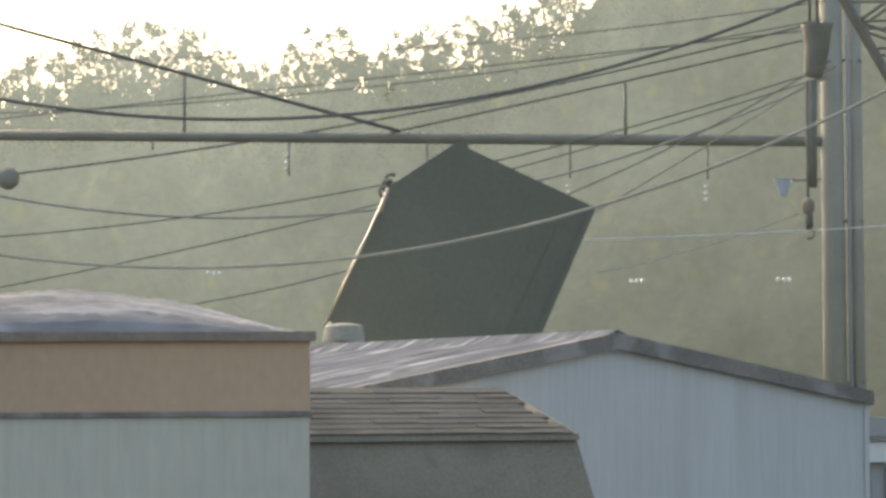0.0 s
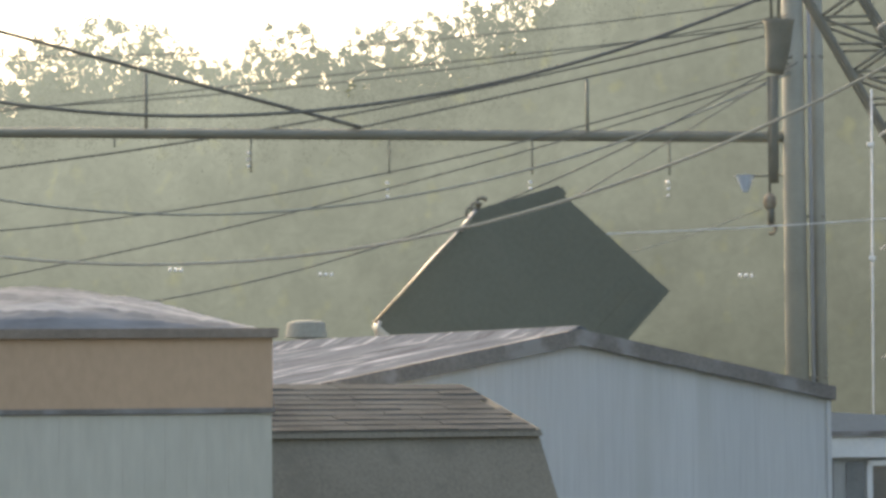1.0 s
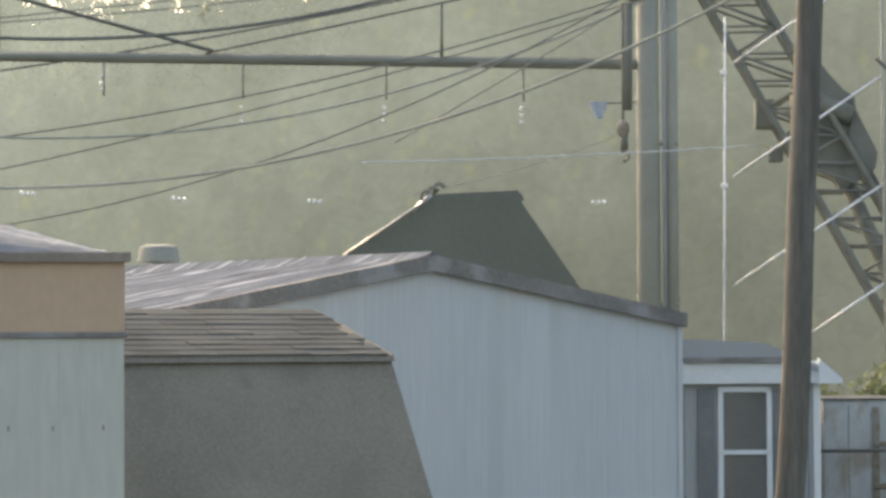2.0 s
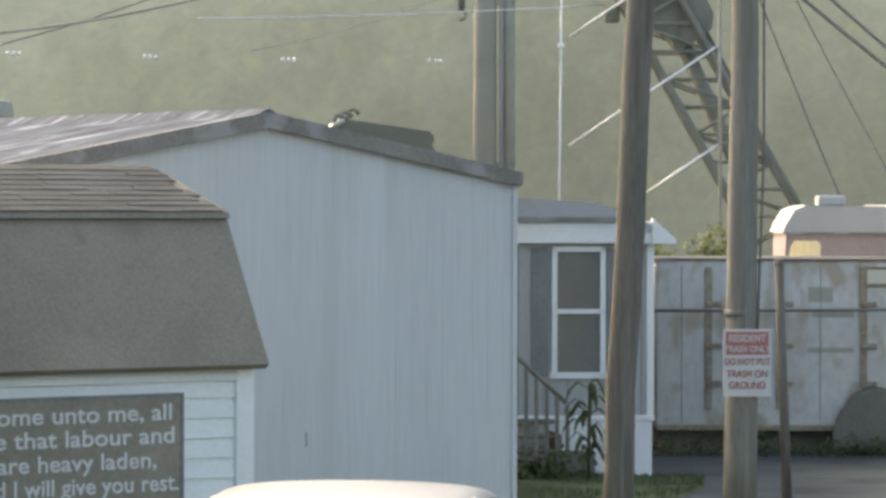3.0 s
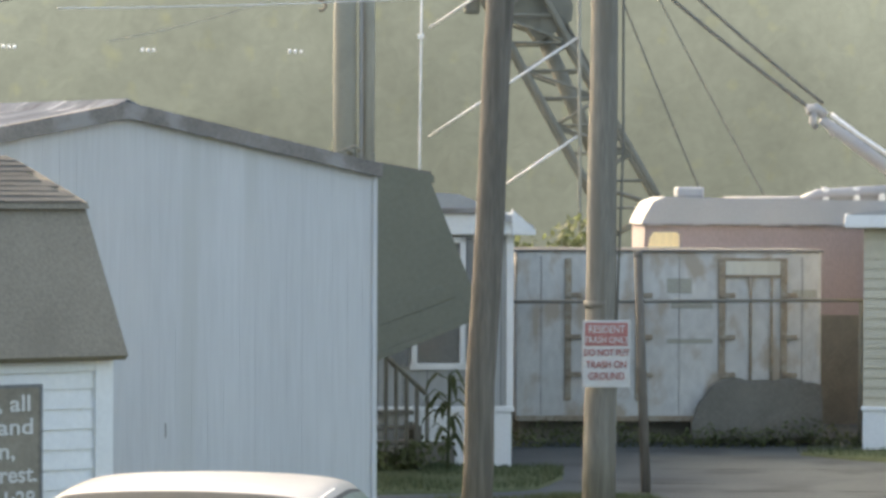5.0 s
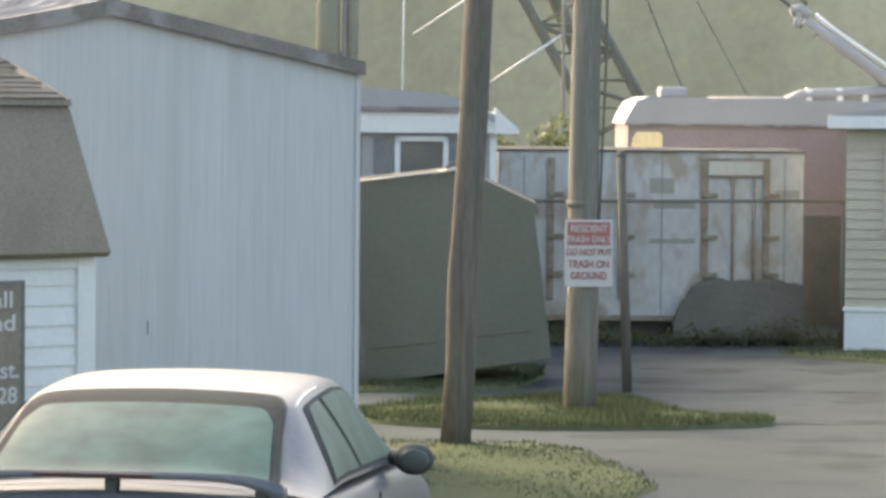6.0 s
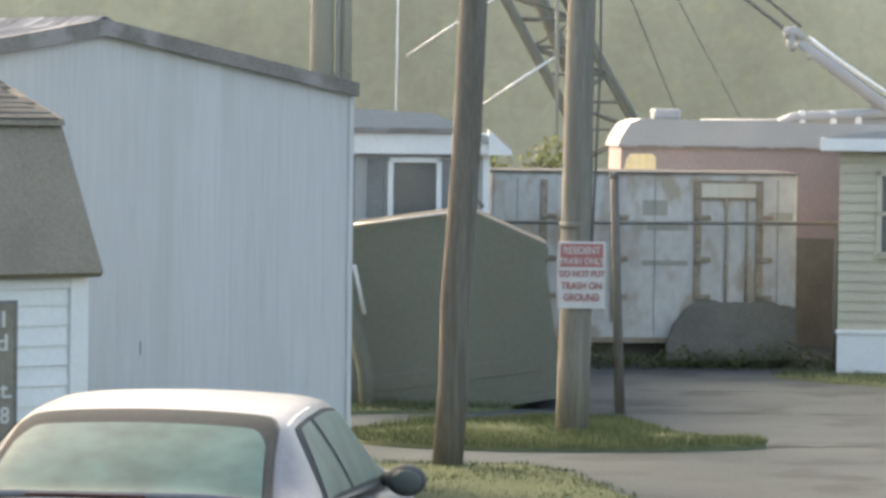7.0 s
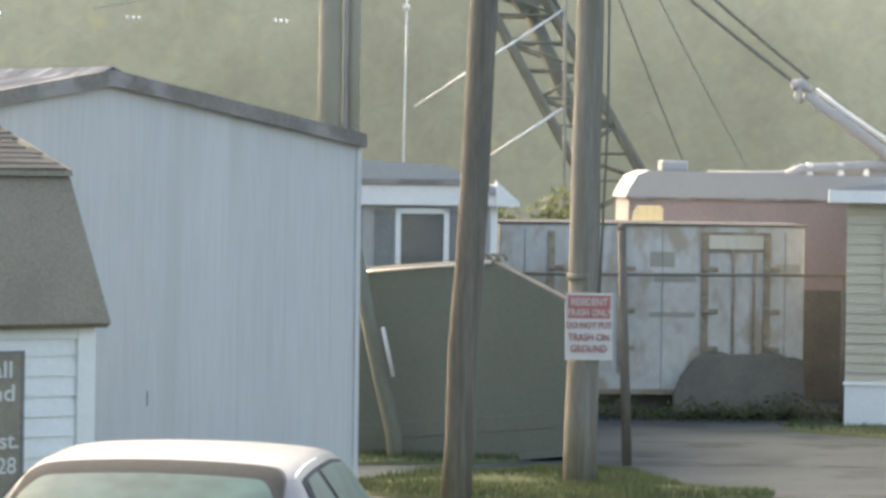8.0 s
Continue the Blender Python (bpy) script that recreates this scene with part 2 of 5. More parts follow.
def lettering(name, words, size, parent, m, mat, squeeze=1.0, bold=0.0, label="", width=0.0, right=None):
    cu = bpy.data.curves.new(name, "FONT")
    cu.body, cu.size, cu.extrude, cu.align_x, cu.align_y, cu.offset = words, size, 0.004, "CENTER", "CENTER", bold
    probe = bpy.data.objects.new(name, cu)
    me = bpy.data.meshes.new_from_object(probe)
    bpy.data.objects.remove(probe)
    if width:
        xs = [v.co.x for v in me.vertices]
        squeeze = width / (max(xs) - min(xs))
    me.transform(Matrix.Diagonal((squeeze, 1, 1, 1)))
    if right is not None:
        me.transform(Matrix.Translation((right - max(v.co.x for v in me.vertices), 0, 0)))
    me.materials.append(mat)
    ob = new(name, me)
    ob.parent = parent
    ob.matrix_basis = m @ pose(0, 0, 0, 90)
    if label:
        ob["label"] = label
    return ob


def leaf_cloud(bm, center, radii, count, size, rng, hollow=0.35):
    """Single leaves, each a bent kite, scattered through a lobe."""
    c = Vector(center)
    for _ in range(count):
        d = Vector((rng.gauss(0, 1), rng.gauss(0, 1), rng.gauss(0, 1))).normalized()
        r = hollow + (1 - hollow) * rng.random() ** 0.5
        p = c + Vector((d.x * radii[0], d.y * radii[1], d.z * radii[2])) * r
        u = Vector((rng.gauss(0, 1), rng.gauss(0, 1), rng.gauss(0, 1))).normalized()
        w = u.cross(d + Vector((0.1, 0.2, 0.3))).normalized()
        s = size * rng.uniform(0.6, 1.3)
        q = [p - u * s, p + w * s * 0.55, p + u * s, p - w * s * 0.55]
        bm.faces.new([bm.verts.new(v) for v in q])


# ---------------------------------------------------------------- ground
def ground_z(y):
    """The yard drops gently from the porch to the road."""
    t = min(max((26 - y) / 10, 0), 1)
    return 0.3 * t * t * (3 - 2 * t)


def build_ground():
    bm = bmesh.new()
    ys = [-400, -60, -10, 0] + [10 + i for i in range(20)] + [32, 36, 40, 45, 55, 75, 110, 160, 300, 900, 3000]
    xs = [-3000, -600, -120, -40] + [-20 + 2 * i for i in range(21)] + [40, 120, 600, 3000]
    grid = [[bm.verts.new((x, y, ground_z(y))) for x in xs] for y in ys]
    for a, b in zip(grid, grid[1:]):
        for i in range(len(xs) - 1):
            bm.faces.new((a[i], a[i + 1], b[i + 1], b[i])).smooth = True
    return thing("ground", bm, ASPHALT, Matrix(), "worn grey asphalt lane and yard running to the horizon", "ground", kind="structure")


def patch(name, edge, lift, mat, label, category):
    """A flat turf or gravel sheet with a rounded lip over the asphalt."""
    bm = bmesh.new()
    mid = Vector((sum(p[0] for p in edge) / len(edge), sum(p[1] for p in edge) / len(edge), 0))
    ring = []
    n = len(edge)
    for i in range(n):
        p0, p1, p2, p3 = (Vector((*edge[(i + k) % n], 0)) for k in (-1, 0, 1, 2))
        for s in range(6):
            t = s / 6
            q = 0.5 * (2 * p1 + (p2 - p0) * t + (2 * p0 - 5 * p1 + 4 * p2 - p3) * t * t + (3 * p1 - p0 - 3 * p2 + p3) * t ** 3)
            q += Vector((noise.noise(q * 1.7) * 0.12, noise.noise(q * 1.7 + Vector((9, 0, 0))) * 0.1, 0))
            ring.append(q)
    levels = [(1.0, -0.02), (0.985, lift * 0.6), (0.95, lift), (0.6, lift * 1.3), (0.25, lift * 1.4)]
    loops = []
    for k, h in levels:
        row = []
        for q in ring:
            p = mid + (q - mid) * k
            row.append(bm.verts.new((p.x, p.y, ground_z(p.y) + h)))
        loops.append(row)
    for a, b in zip(loops, loops[1:]):
        for i in range(len(ring)):
            j = (i + 1) % len(ring)
            bm.faces.new((a[i], a[j], b[j], b[i])).smooth = True
    bm.faces.new(loops[-1])
    bmesh.ops.recalc_face_normals(bm, faces=bm.faces[:])
    thing(name, bm, mat, Matrix(), label, category, kind="structure")
    return ring


def inside(p, ring):
    hit = False
    for i in range(len(ring)):
        a, b = ring[i], ring[i - 1]
        if (a.y > p[1]) != (b.y > p[1]) and p[0] < (b.x - a.x) * (p[1] - a.y) / (b.y - a.y) + a.x:
            hit = not hit
    return hit


def grass_on(ring, count, height, lift, label, rng):
    verts, faces = [], []
    x0, x1 = min(p.x for p in ring), max(p.x for p in ring)
    y0, y1 = min(p.y for p in ring), max(p.y for p in ring)
    while len(faces) < count:
        x, y = rng.uniform(x0, x1), rng.uniform(y0, y1)
        if not inside((x, y), ring):
            continue
        h = height * rng.uniform(0.4, 1.2) * (0.55 + 0.9 * max(0, noise.noise(Vector((x * 1.1, y * 1.1, 3))) + 0.4))
        a = rng.uniform(0, 6.28)
        w = 0.007
        lean = h * 0.5
        z = ground_z(y) + lift * 0.8
        k = len(verts)
        dx, dy = math.cos(a), math.sin(a)
        verts += [(x - dx * w, y - dy * w, z), (x + dx * w, y + dy * w, z), (x + dy * lean * rng.uniform(-1, 1), y - dx * lean * rng.uniform(-1, 1), z + h)]
        faces.append((k, k + 1, k + 2))
    me = bpy.data.meshes.new("grass")
    me.from_pydata(verts, [], faces)
    me.materials.append(GRASS)
    tagged(new("grass", me), label, "grass", kind="stuff")


# ---------------------------------------------------------------- houses
def turned(p, degrees):
    """A frame at p whose x runs along a front wall that recedes to the right, and y away behind it."""
    return Matrix.Translation(p) @ pose(0, 0, 0, 0, 0, degrees)


def white_home():
    """Single-wide home: ribbed white gable, galvanized roof with ribs and a dark rake edge."""
    w, h, rise, length = 2.43, 3.12, 0.415, 7.4
    m = turned((-1.84, 27.5, 0), 38)
    ob = empty("mobile_home", m, "white metal-sided mobile home with a weathered galvanized roof", "mobile home")
    bm = bmesh.new()
    prism([(-w, 0.02), (w, 0.02), (w, h), (0, h + rise), (-w, h)], 0, length, bm)
    part("wall", bm, SIDING, ob)
    x = -w + 0.03
    while x < w:
        top = h + rise * (1 - abs(x) / w)
        part("siding_rib", cube(x, x + 0.02, -0.0012, 0.002, 0.05, top - 0.03), SIDING, ob)
        x += 0.152
    part("corner_trim", cube(w - 0.03, w + 0.018, -0.022, 0.1, 0.02, h + 0.02, 0.006), SIDING, ob)
    part("corner_trim", cube(-w - 0.018, -w + 0.03, -0.022, 0.1, 0.02, h + 0.02, 0.006), WHITE_PAINT, ob)
    for s in (-1, 1):
        o = [(0, h + rise + 0.02), (s * (w + 0.04), h + 0.0), (s * (w + 0.04), h + 0.05), (0, h + rise + 0.075)]
        part("roof", prism(o, -0.035, length + 0.1), ROOF_METAL, ob)
        skin = bmesh.new()
        rows = []
        for j in range(221):
            y = -0.03 + (length + 0.12) * j / 220
            row = []
            for i in range(25):
                u = i / 24
                q = Vector((u * 1.3 + s * 7, (y + 0.5 * u) * 2.3, 0))
                lift = 0.012 + 0.02 * abs(noise.noise(q)) + 0.012 * abs(noise.noise(Vector((u * 2.5, (y - 0.35 * u) * 6.1, 3)))) + 0.004 * noise.noise(q * 6)
                row.append(skin.verts.new((s * u * (w + 0.04), y, h + rise + 0.07 - u * (rise + 0.02) + lift)))
            rows.append(row)
        for p, q in zip(rows, rows[1:]):
            for i in range(24):
                skin.faces.new((p[i], p[i + 1], q[i + 1], q[i])).smooth = True
        part("roof_skin", skin, ROOF_METAL, ob, "wrinkled galvanized roof skin")
        r = [(0, h + rise - 0.02), (s * (w + 0.03), h - 0.035), (s * (w + 0.03), h + 0.075), (0, h + rise + 0.105)]
        part("rake_edge", prism(r, -0.07, -0.03), EDGE_METAL, ob)
    part("ridge_cap", prism([(-0.16, h + rise + 0.06), (0, h + rise + 0.115), (0.16, h + rise + 0.06), (0, h + rise + 0.13)], -0.065, length + 0.1), ROOF_METAL, ob)
    part("wall_scratch", cube(0.391, 0.399, -0.006, -0.001, 1.07, 1.18), BLACK, ob)
    # roof vent
    vent = empty("roof_vent", m @ pose(0.45, 4.9, h + rise - 0.1), "dull metal roof vent with a domed cap", "vent")
    part("pipe", tube([(0, 0, 0), (0, 0, 0.26)], 0.09, 12), EDGE_METAL, vent)
    cap = bmesh.new()
    bmesh.ops.create_cone(cap, cap_ends=True, segments=20, radius1=0.19, radius2=0.17, depth=0.12, matrix=pose(0, 0, 0.33))
    part("cap", cap, MAST_STEEL, vent)
    part("cap_top", ball((0, 0, 0.39), 0.17, (1, 1, 0.22), detail=3), MAST_STEEL, vent)


def barn_shed():
    """Gambrel shed: shingled upper slope in courses, plain steep lower slope, white lap siding and a text plaque."""
    m = turned((-1.47, 22.5, 0), 38)          # the front eave's right end
    ob = empty("garden_shed", m, "white barn-style garden shed with a grey shingle gambrel roof", "shed")
    L, z0, zb, zr = 2.7, 1.95, 2.86, 3.16
    wall = [(-L + 0.04, 0.02), (-0.04, 0.02), (-0.04, z0 + 0.02), (-L + 0.04, z0 + 0.02)]
    part("wall", prism(wall, 0.16, 2.44), WHITE_PAINT, ob)
    # gable prism below the roof
    bm = bmesh.new()
    prism([(0.17, z0), (2.43, z0), (2.12, zb - 0.03), (1.3, zr - 0.04), (0.48, zb - 0.03)], 0.1, L - 0.1, bm)
    part("gable", bm, WHITE_PAINT, ob, "", pose(0, 0, 0, 0, 0, 90))
    z = 0.1
    while z < z0 - 0.1:
        part("siding_board", prism([(0, z), (0.022, z), (0.006, z + 0.125), (0, z + 0.125)], -0.18, L - 0.4), WHITE_PAINT, ob, "", pose(-0.33, 0.16, 0, 0, 0, 90) @ Matrix.Diagonal((-1, 1, 1, 1)))
        z += 0.125
    part("corner_board", cube(-0.165, -0.03, 0.12, 0.2, 0.02, z0, 0.006), WHITE_PAINT, ob)
    part("frieze_board", cube(-L + 0.1, -0.1, 0.125, 0.16, z0 - 0.12, z0, 0.004), WHITE_PAINT, ob)
    # lower steep slope
    low = [(0, z0 - 0.02), (0.04, z0 - 0.05), (0.54, zb - 0.02), (0.5, zb + 0.015)]
    part("lower_roof", prism(low, 0, L), SHINGLE_LOW, ob, "brown-grey shingled lower roof", pose(0, 0, 0, 0, 0, 90))
    up = [(0.44, zb - 0.02), (1.3, zr - 0.04), (1.3, zr), (0.46, zb + 0.02)]
    part("upper_roof", prism(up, 0, L), SHINGLE_LOW, ob, "", pose(0, 0, 0, 0, 0, 90))
    rng = random.Random(4)
    rise, run = zr - zb - 0.01, 0.84
    for k in range(9):
        x = -0.02 - rng.uniform(0, 0.1)
        y0, y1 = 0.45 + run * k / 9, 0.45 + run * (k + 1) / 9 + 0.03
        while x > -L:
            wd = rng.uniform(0.28, 0.36)
            t = rng.uniform(0.003, 0.009)
            o = [(y0, zb + 0.02 + rise * k / 9), (y1, zb + 0.022 + rise * (k + 1.2) / 9), (y1, zb + 0.026 + rise * (k + 1.2) / 9), (y0, zb + 0.024 + t + rise * k / 9)]
            part("shingle", prism(o, -x, min(-x + wd - 0.002, L)), SHINGLE, ob, "", pose(0, 0, 0, 0, 0, 90))
            x -= wd
    back = [(1.3, zr - 0.04), (2.12, zb - 0.02), (2.62, z0 - 0.02), (2.66, z0), (2.16, zb + 0.02), (1.3, zr)]
    part("rear_roof", prism(back, 0, L), SHINGLE_LOW, ob, "", pose(0, 0, 0, 0, 0, 90))
    # plaque
    pq = empty("text_plaque", m @ pose(-1.33, 0.105, 1.29), "dark plaque with pale serif text on the shed wall", "plaque")
    part("board", cube(-0.75, 0.75, -0.012, 0.012, -0.47, 0.47, 0.004), PLAQUE, pq)
    for x0, x1, za, zb in ((-0.755, 0.755, 0.455, 0.475), (-0.755, 0.755, -0.475, -0.455), (0.737, 0.755, -0.455, 0.455), (-0.755, -0.737, -0.455, 0.455)):
        part("border", cube(x0, x1, -0.018, -0.01, za, zb), SHUTTER, pq)
    for words, z, wide, end in (("Come unto me, all", 0.355, 1.36, 0.665), ("ye that labour and", 0.212, 1.36, 0.685), ("are heavy laden,", 0.065, 1.12, 0.553), ("and I will give you rest.", -0.08, 1.44, 0.715), ("Matthew 11:28", -0.235, 0.86, 0.7)):
        lettering("text_line", words, 0.142, pq, pose(0.0, -0.014, z), LETTER, bold=0.002, width=wide, right=end)


def near_trailer():
    """Old trailer: bowed metal roof, tan band and ribbed white lower wall."""
    m = turned(spot(-620, 330, 16.7), 17)
    m.translation.z = 0
    g = ground_z(17)
    ob = empty("old_trailer_home", m, "old trailer home, white ribbed wall under a tan metal band", "mobile home")
    w, z_eave, z_band, z_top = 1.13, 3.37, 2.99, 3.625
    part("wall", prism([(-w, g - 0.05), (w, g - 0.05), (w, z_band), (-w, z_band)], 0, 6), SIDING_OLD, ob)
    part("tan_band", prism([(-w - 0.004, z_band), (w + 0.004, z_band), (w + 0.004, z_eave), (-w - 0.004, z_eave)], -0.004, 6), TAN, ob, "tan painted metal band")
    part("band_trim", cube(-w - 0.015, w + 0.015, -0.02, 0.02, z_band - 0.015, z_band + 0.012, 0.004), EDGE_METAL, ob)
    crinkle = bmesh.new()
    sheetrows = []
    for j in range(201):
        y = -0.035 + 6.08 * j / 200
        row = []
        for i in range(121):
            a = math.pi * (i / 120 - 0.5)
            q = Vector((w * math.sin(a) * 2.2, y * 3.0, 0))
            lift = 0.008 * noise.noise(q) + 0.022 * abs(noise.noise(q * 2.2)) + 0.02 * abs(noise.noise(q * 4.6 + Vector((y * 4, 0, 0)))) + 0.008 * noise.noise(q * 11) - 0.02
            nose = math.sqrt(max(0.0, 1 - (1 - min(1.0, (y + 0.035) / 1.3)) ** 2))
            row.append(crinkle.verts.new((w * math.sin(a), y, z_eave + (z_top - z_eave) * max(math.cos(a), 0) ** 1.7 * nose + lift * min(1.0, 2.5 * nose))))
        sheetrows.append(row)
    for p, q in zip(sheetrows, sheetrows[1:]):
        for i in range(120):
            crinkle.faces.new((p[i], p[i + 1], q[i + 1], q[i])).smooth = True
    for row in (sheetrows[0], sheetrows[-1]):
        crinkle.faces.new(row)
    part("roof", crinkle, ROOF_SILVER, ob, "wrinkled silver metal roof")
    part("eave_edge", prism([(-w - 0.03, z_eave - 0.035), (w + 0.03, z_eave - 0.035), (w + 0.03, z_eave + 0.01), (-w - 0.03, z_eave + 0.01)], -0.04, 6.06), EAVE_BROWN, ob)
    x = -w + 0.05
    while x < w - 0.02:
        part("wall_rib", cube(x, x + 0.025, -0.003, 0.002, g, z_band - 0.02, 0.002), SIDING_OLD, ob)
        x += 0.1
    for x in (0.16, 0.37, 0.58, 0.79, 1.03):
        part("screw", cube(x - 0.004, x + 0.004, -0.01, 0, 2.535, 2.56), EDGE_METAL, ob)


def sash_window(parent, x0, x1, z0, z1, y=0.0, trim=None):
    win = part("window", cube(x0 + 0.03, x1 - 0.03, y - 0.012, y + 0.005, z0 + 0.03, z1 - 0.03), PANE, parent, "double-hung window with dark panes")
    for a in ((x0, x0 + 0.06, z0, z1), (x1 - 0.06, x1, z0, z1), (x0, x1, z1 - 0.06, z1), (x0 - 0.02, x1 + 0.02, z0 - 0.02, z0 + 0.05), (x0, x1, (z0 + z1) / 2 - 0.025, (z0 + z1) / 2 + 0.025)):
        part("frame", cube(a[0], a[1], y - 0.045, y + 0.004, a[2], a[3], 0.006), trim or WHITE_PAINT, win)
    return win


def grey_home():
    m = turned((1.60, 39.3, 0), 6)        # the front wall's right corner
    ob = empty("mobile_home", m, "grey mobile home with white trim and skirting", "mobile home")
    L, h = 4.0, 2.55
    part("wall", cube(-L, 0, 0, 9, 0.62, h), GREY_SIDING, ob)
    for i in range(15):
        part("siding_groove", cube(-L + 0.1 + i * 0.27, -L + 0.112 + i * 0.27, -0.004, 0.001, 0.66, h - 0.05), SHUTTER, ob)
    part("skirting", cube(-L + 0.02, -0.0, -0.03, 0.03, 0.0, 0.62), WHITE_PAINT, ob, "white skirting panel")
    part("skirting_cap", cube(-L, 0.03, -0.05, 0.03, 0.6, 0.66, 0.01), WHITE_PAINT, ob)
    part("crawl_opening", cube(-1.0, -0.62, -0.036, -0.02, 0.02, 0.28), BLACK, ob)
    part("corner_trim", cube(-0.06, 0.02, -0.03, 0.08, 0.62, h, 0.006), WHITE_PAINT, ob)
    part("fascia", cube(-L - 0.1, 0.02, -0.12, 0.02, h - 0.02, h + 0.22, 0.01), WHITE_PAINT, ob)
    part("roof", prism([(-L - 0.1, h + 0.24), (-L / 2, h + 0.5), (-0.6, h + 0.42), (0.22, h + 0.08), (0.22, h + 0.02), (-0.5, h + 0.27), (-L - 0.1, h + 0.18)], -0.16, 9), CAMPER_TOP, ob, "pale sheet roof")
    part("eave_edge", cube(-L - 0.1, -0.3, -0.17, -0.12, h + 0.21, h + 0.27, 0.008), EDGE_METAL, ob)
    part("eave_return", prism([(-0.02, h + 0.26), (0.24, h + 0.03), (0.24, h - 0.02), (-0.02, h - 0.02)], -0.17, -0.1), WHITE_PAINT, ob)
    sash_window(ob, -1.1, -0.51, 1.08, 2.5)
    for a in (-1.32, -0.5):
        part("shutter", cube(a, a + 0.18, -0.03, 0, 1.1, 2.48, 0.006), SHUTTER, ob)
    st = empty("porch_steps", m @ pose(-1.55, -0.9, 0), "weathered wooden porch steps with a slatted railing", "steps")
    for k in range(4):
        part("tread", cube(-0.5, 0.45, 0.0 + k * 0.2, 0.25 + k * 0.2, 0.14 + k * 0.15, 0.18 + k * 0.15, 0.006), WOOD_GREY, st)
    part("stringer", cube(0.42, 0.46, 0, 0.85, 0.02, 0.5), WOOD_GREY, st)
    part("handrail", tube([(-0.2, -0.05, 1.5), (0.5, -0.05, 0.85)], 0.03, 6), WOOD_GREY, st)
    for k in range(7):
        part("baluster", cube(-0.17 + k * 0.11, -0.13 + k * 0.11, -0.07, -0.03, 0.1, 1.42 - k * 0.1), WOOD_GREY, st)
    rng = random.Random(8)
    pl = empty("porch_plant", m @ pose(-0.85, -1.2, 0), "broad-leaved green plant beside the porch steps", "plant")
    for k in range(22):
        a, b = rng.uniform(0, 6.28), rng.uniform(0.16, 0.34)
        z = 0.3 + 0.75 * k / 21
        c, d = math.cos(a) * b, math.sin(a) * b
        lf = bmesh.new()
        mid = [(0, 0, z), (c * 0.5, d * 0.5, z + 0.07), (c * 0.85, d * 0.85, z - 0.02), (c, d, z - 0.13)]
        sx, sy = -math.sin(a), math.cos(a)
        edge = [[lf.verts.new((x + sx * w * q, y + sy * w * q, zz + (0.01 if q == 0 else 0.0))) for q in (-1, 0, 1)] for (x, y, zz), w in zip(mid, (0.008, 0.035, 0.03, 0.004))]
        for p, q in zip(edge, edge[1:]):
            lf.faces.new((p[0], p[1], q[1], q[0]))
            lf.faces.new((p[1], p[2], q[2], q[1]))
        part("leaf", lf, BUSH, pl)
    lf = bmesh.new()
    for k in range(10):
        leaf_cloud(lf, (rng.uniform(-0.75, -0.05), rng.uniform(-0.2, 0.2), rng.uniform(0.1, 0.42)), (0.16, 0.16, 0.16), 34, 0.045, rng)
    part("foliage", lf, BUSH, pl)
    part("stem", tube([(0, 0, 0), (0.02, 0, 1.06)], 0.018, 6), BUSH, pl)


def beige_home():
    m = turned((5.78, 41.7, 0), -14)        # the front wall's left corner
    ob = empty("mobile_home", m, "beige lap-sided mobile home with white eave and skirting", "mobile home")
    L, h = 6.0, 2.6
    part("wall", cube(0.02, L, 0.02, 8, 0.5, h), BEIGE, ob)
    z = 0.52
    while z < h - 0.05:
        part("siding_board", prism([(0.0, z), (-0.022, z), (-0.006, z + 0.115), (0, z + 0.115)], -L, 0.0), BEIGE, ob, "", pose(0, 0.02, 0, 0, 0, 90))
        z += 0.115
    part("skirting", cube(0, L, -0.02, 0.04, 0.0, 0.5), WHITE_PAINT, ob, "white skirting")
    part("skirting_cap", cube(-0.02, L, -0.04, 0.03, 0.48, 0.53, 0.008), WHITE_PAINT, ob)
    part("eave", cube(-0.2, L, -0.22, 0.02, h, h + 0.16, 0.015), WHITE_PAINT, ob)
    part("roof", prism([(-0.2, h + 0.15), (L / 2, h + 0.55), (L + 0.2, h + 0.15)], -0.22, 8.2), CAMPER_TOP, ob)
    sash_window(ob, 0.44, 1.3, 1.39, 2.38, 0.0, BEIGE)


# ---------------------------------------------------------------- poles and sign
def utility_pole(base, top, r0, r1, mat, label):
    n = 14
    path = []
    for i in range(n + 1):
        p = base.lerp(top, i / n)
        wob = Vector((noise.noise(Vector((i * 0.7, base.x, 0))), 0, 0)) * 0.03
        path.append(p + wob)
    path[0].z = -0.05
    ob = empty("utility_pole", Matrix.Translation((base.x, base.y, 0)), label, "utility pole", "utility poles")
    loc = [p - Vector((base.x, base.y, 0)) for p in path]
    part("shaft", tube(loc, r0, 16, taper=r1), mat, ob)
    return ob


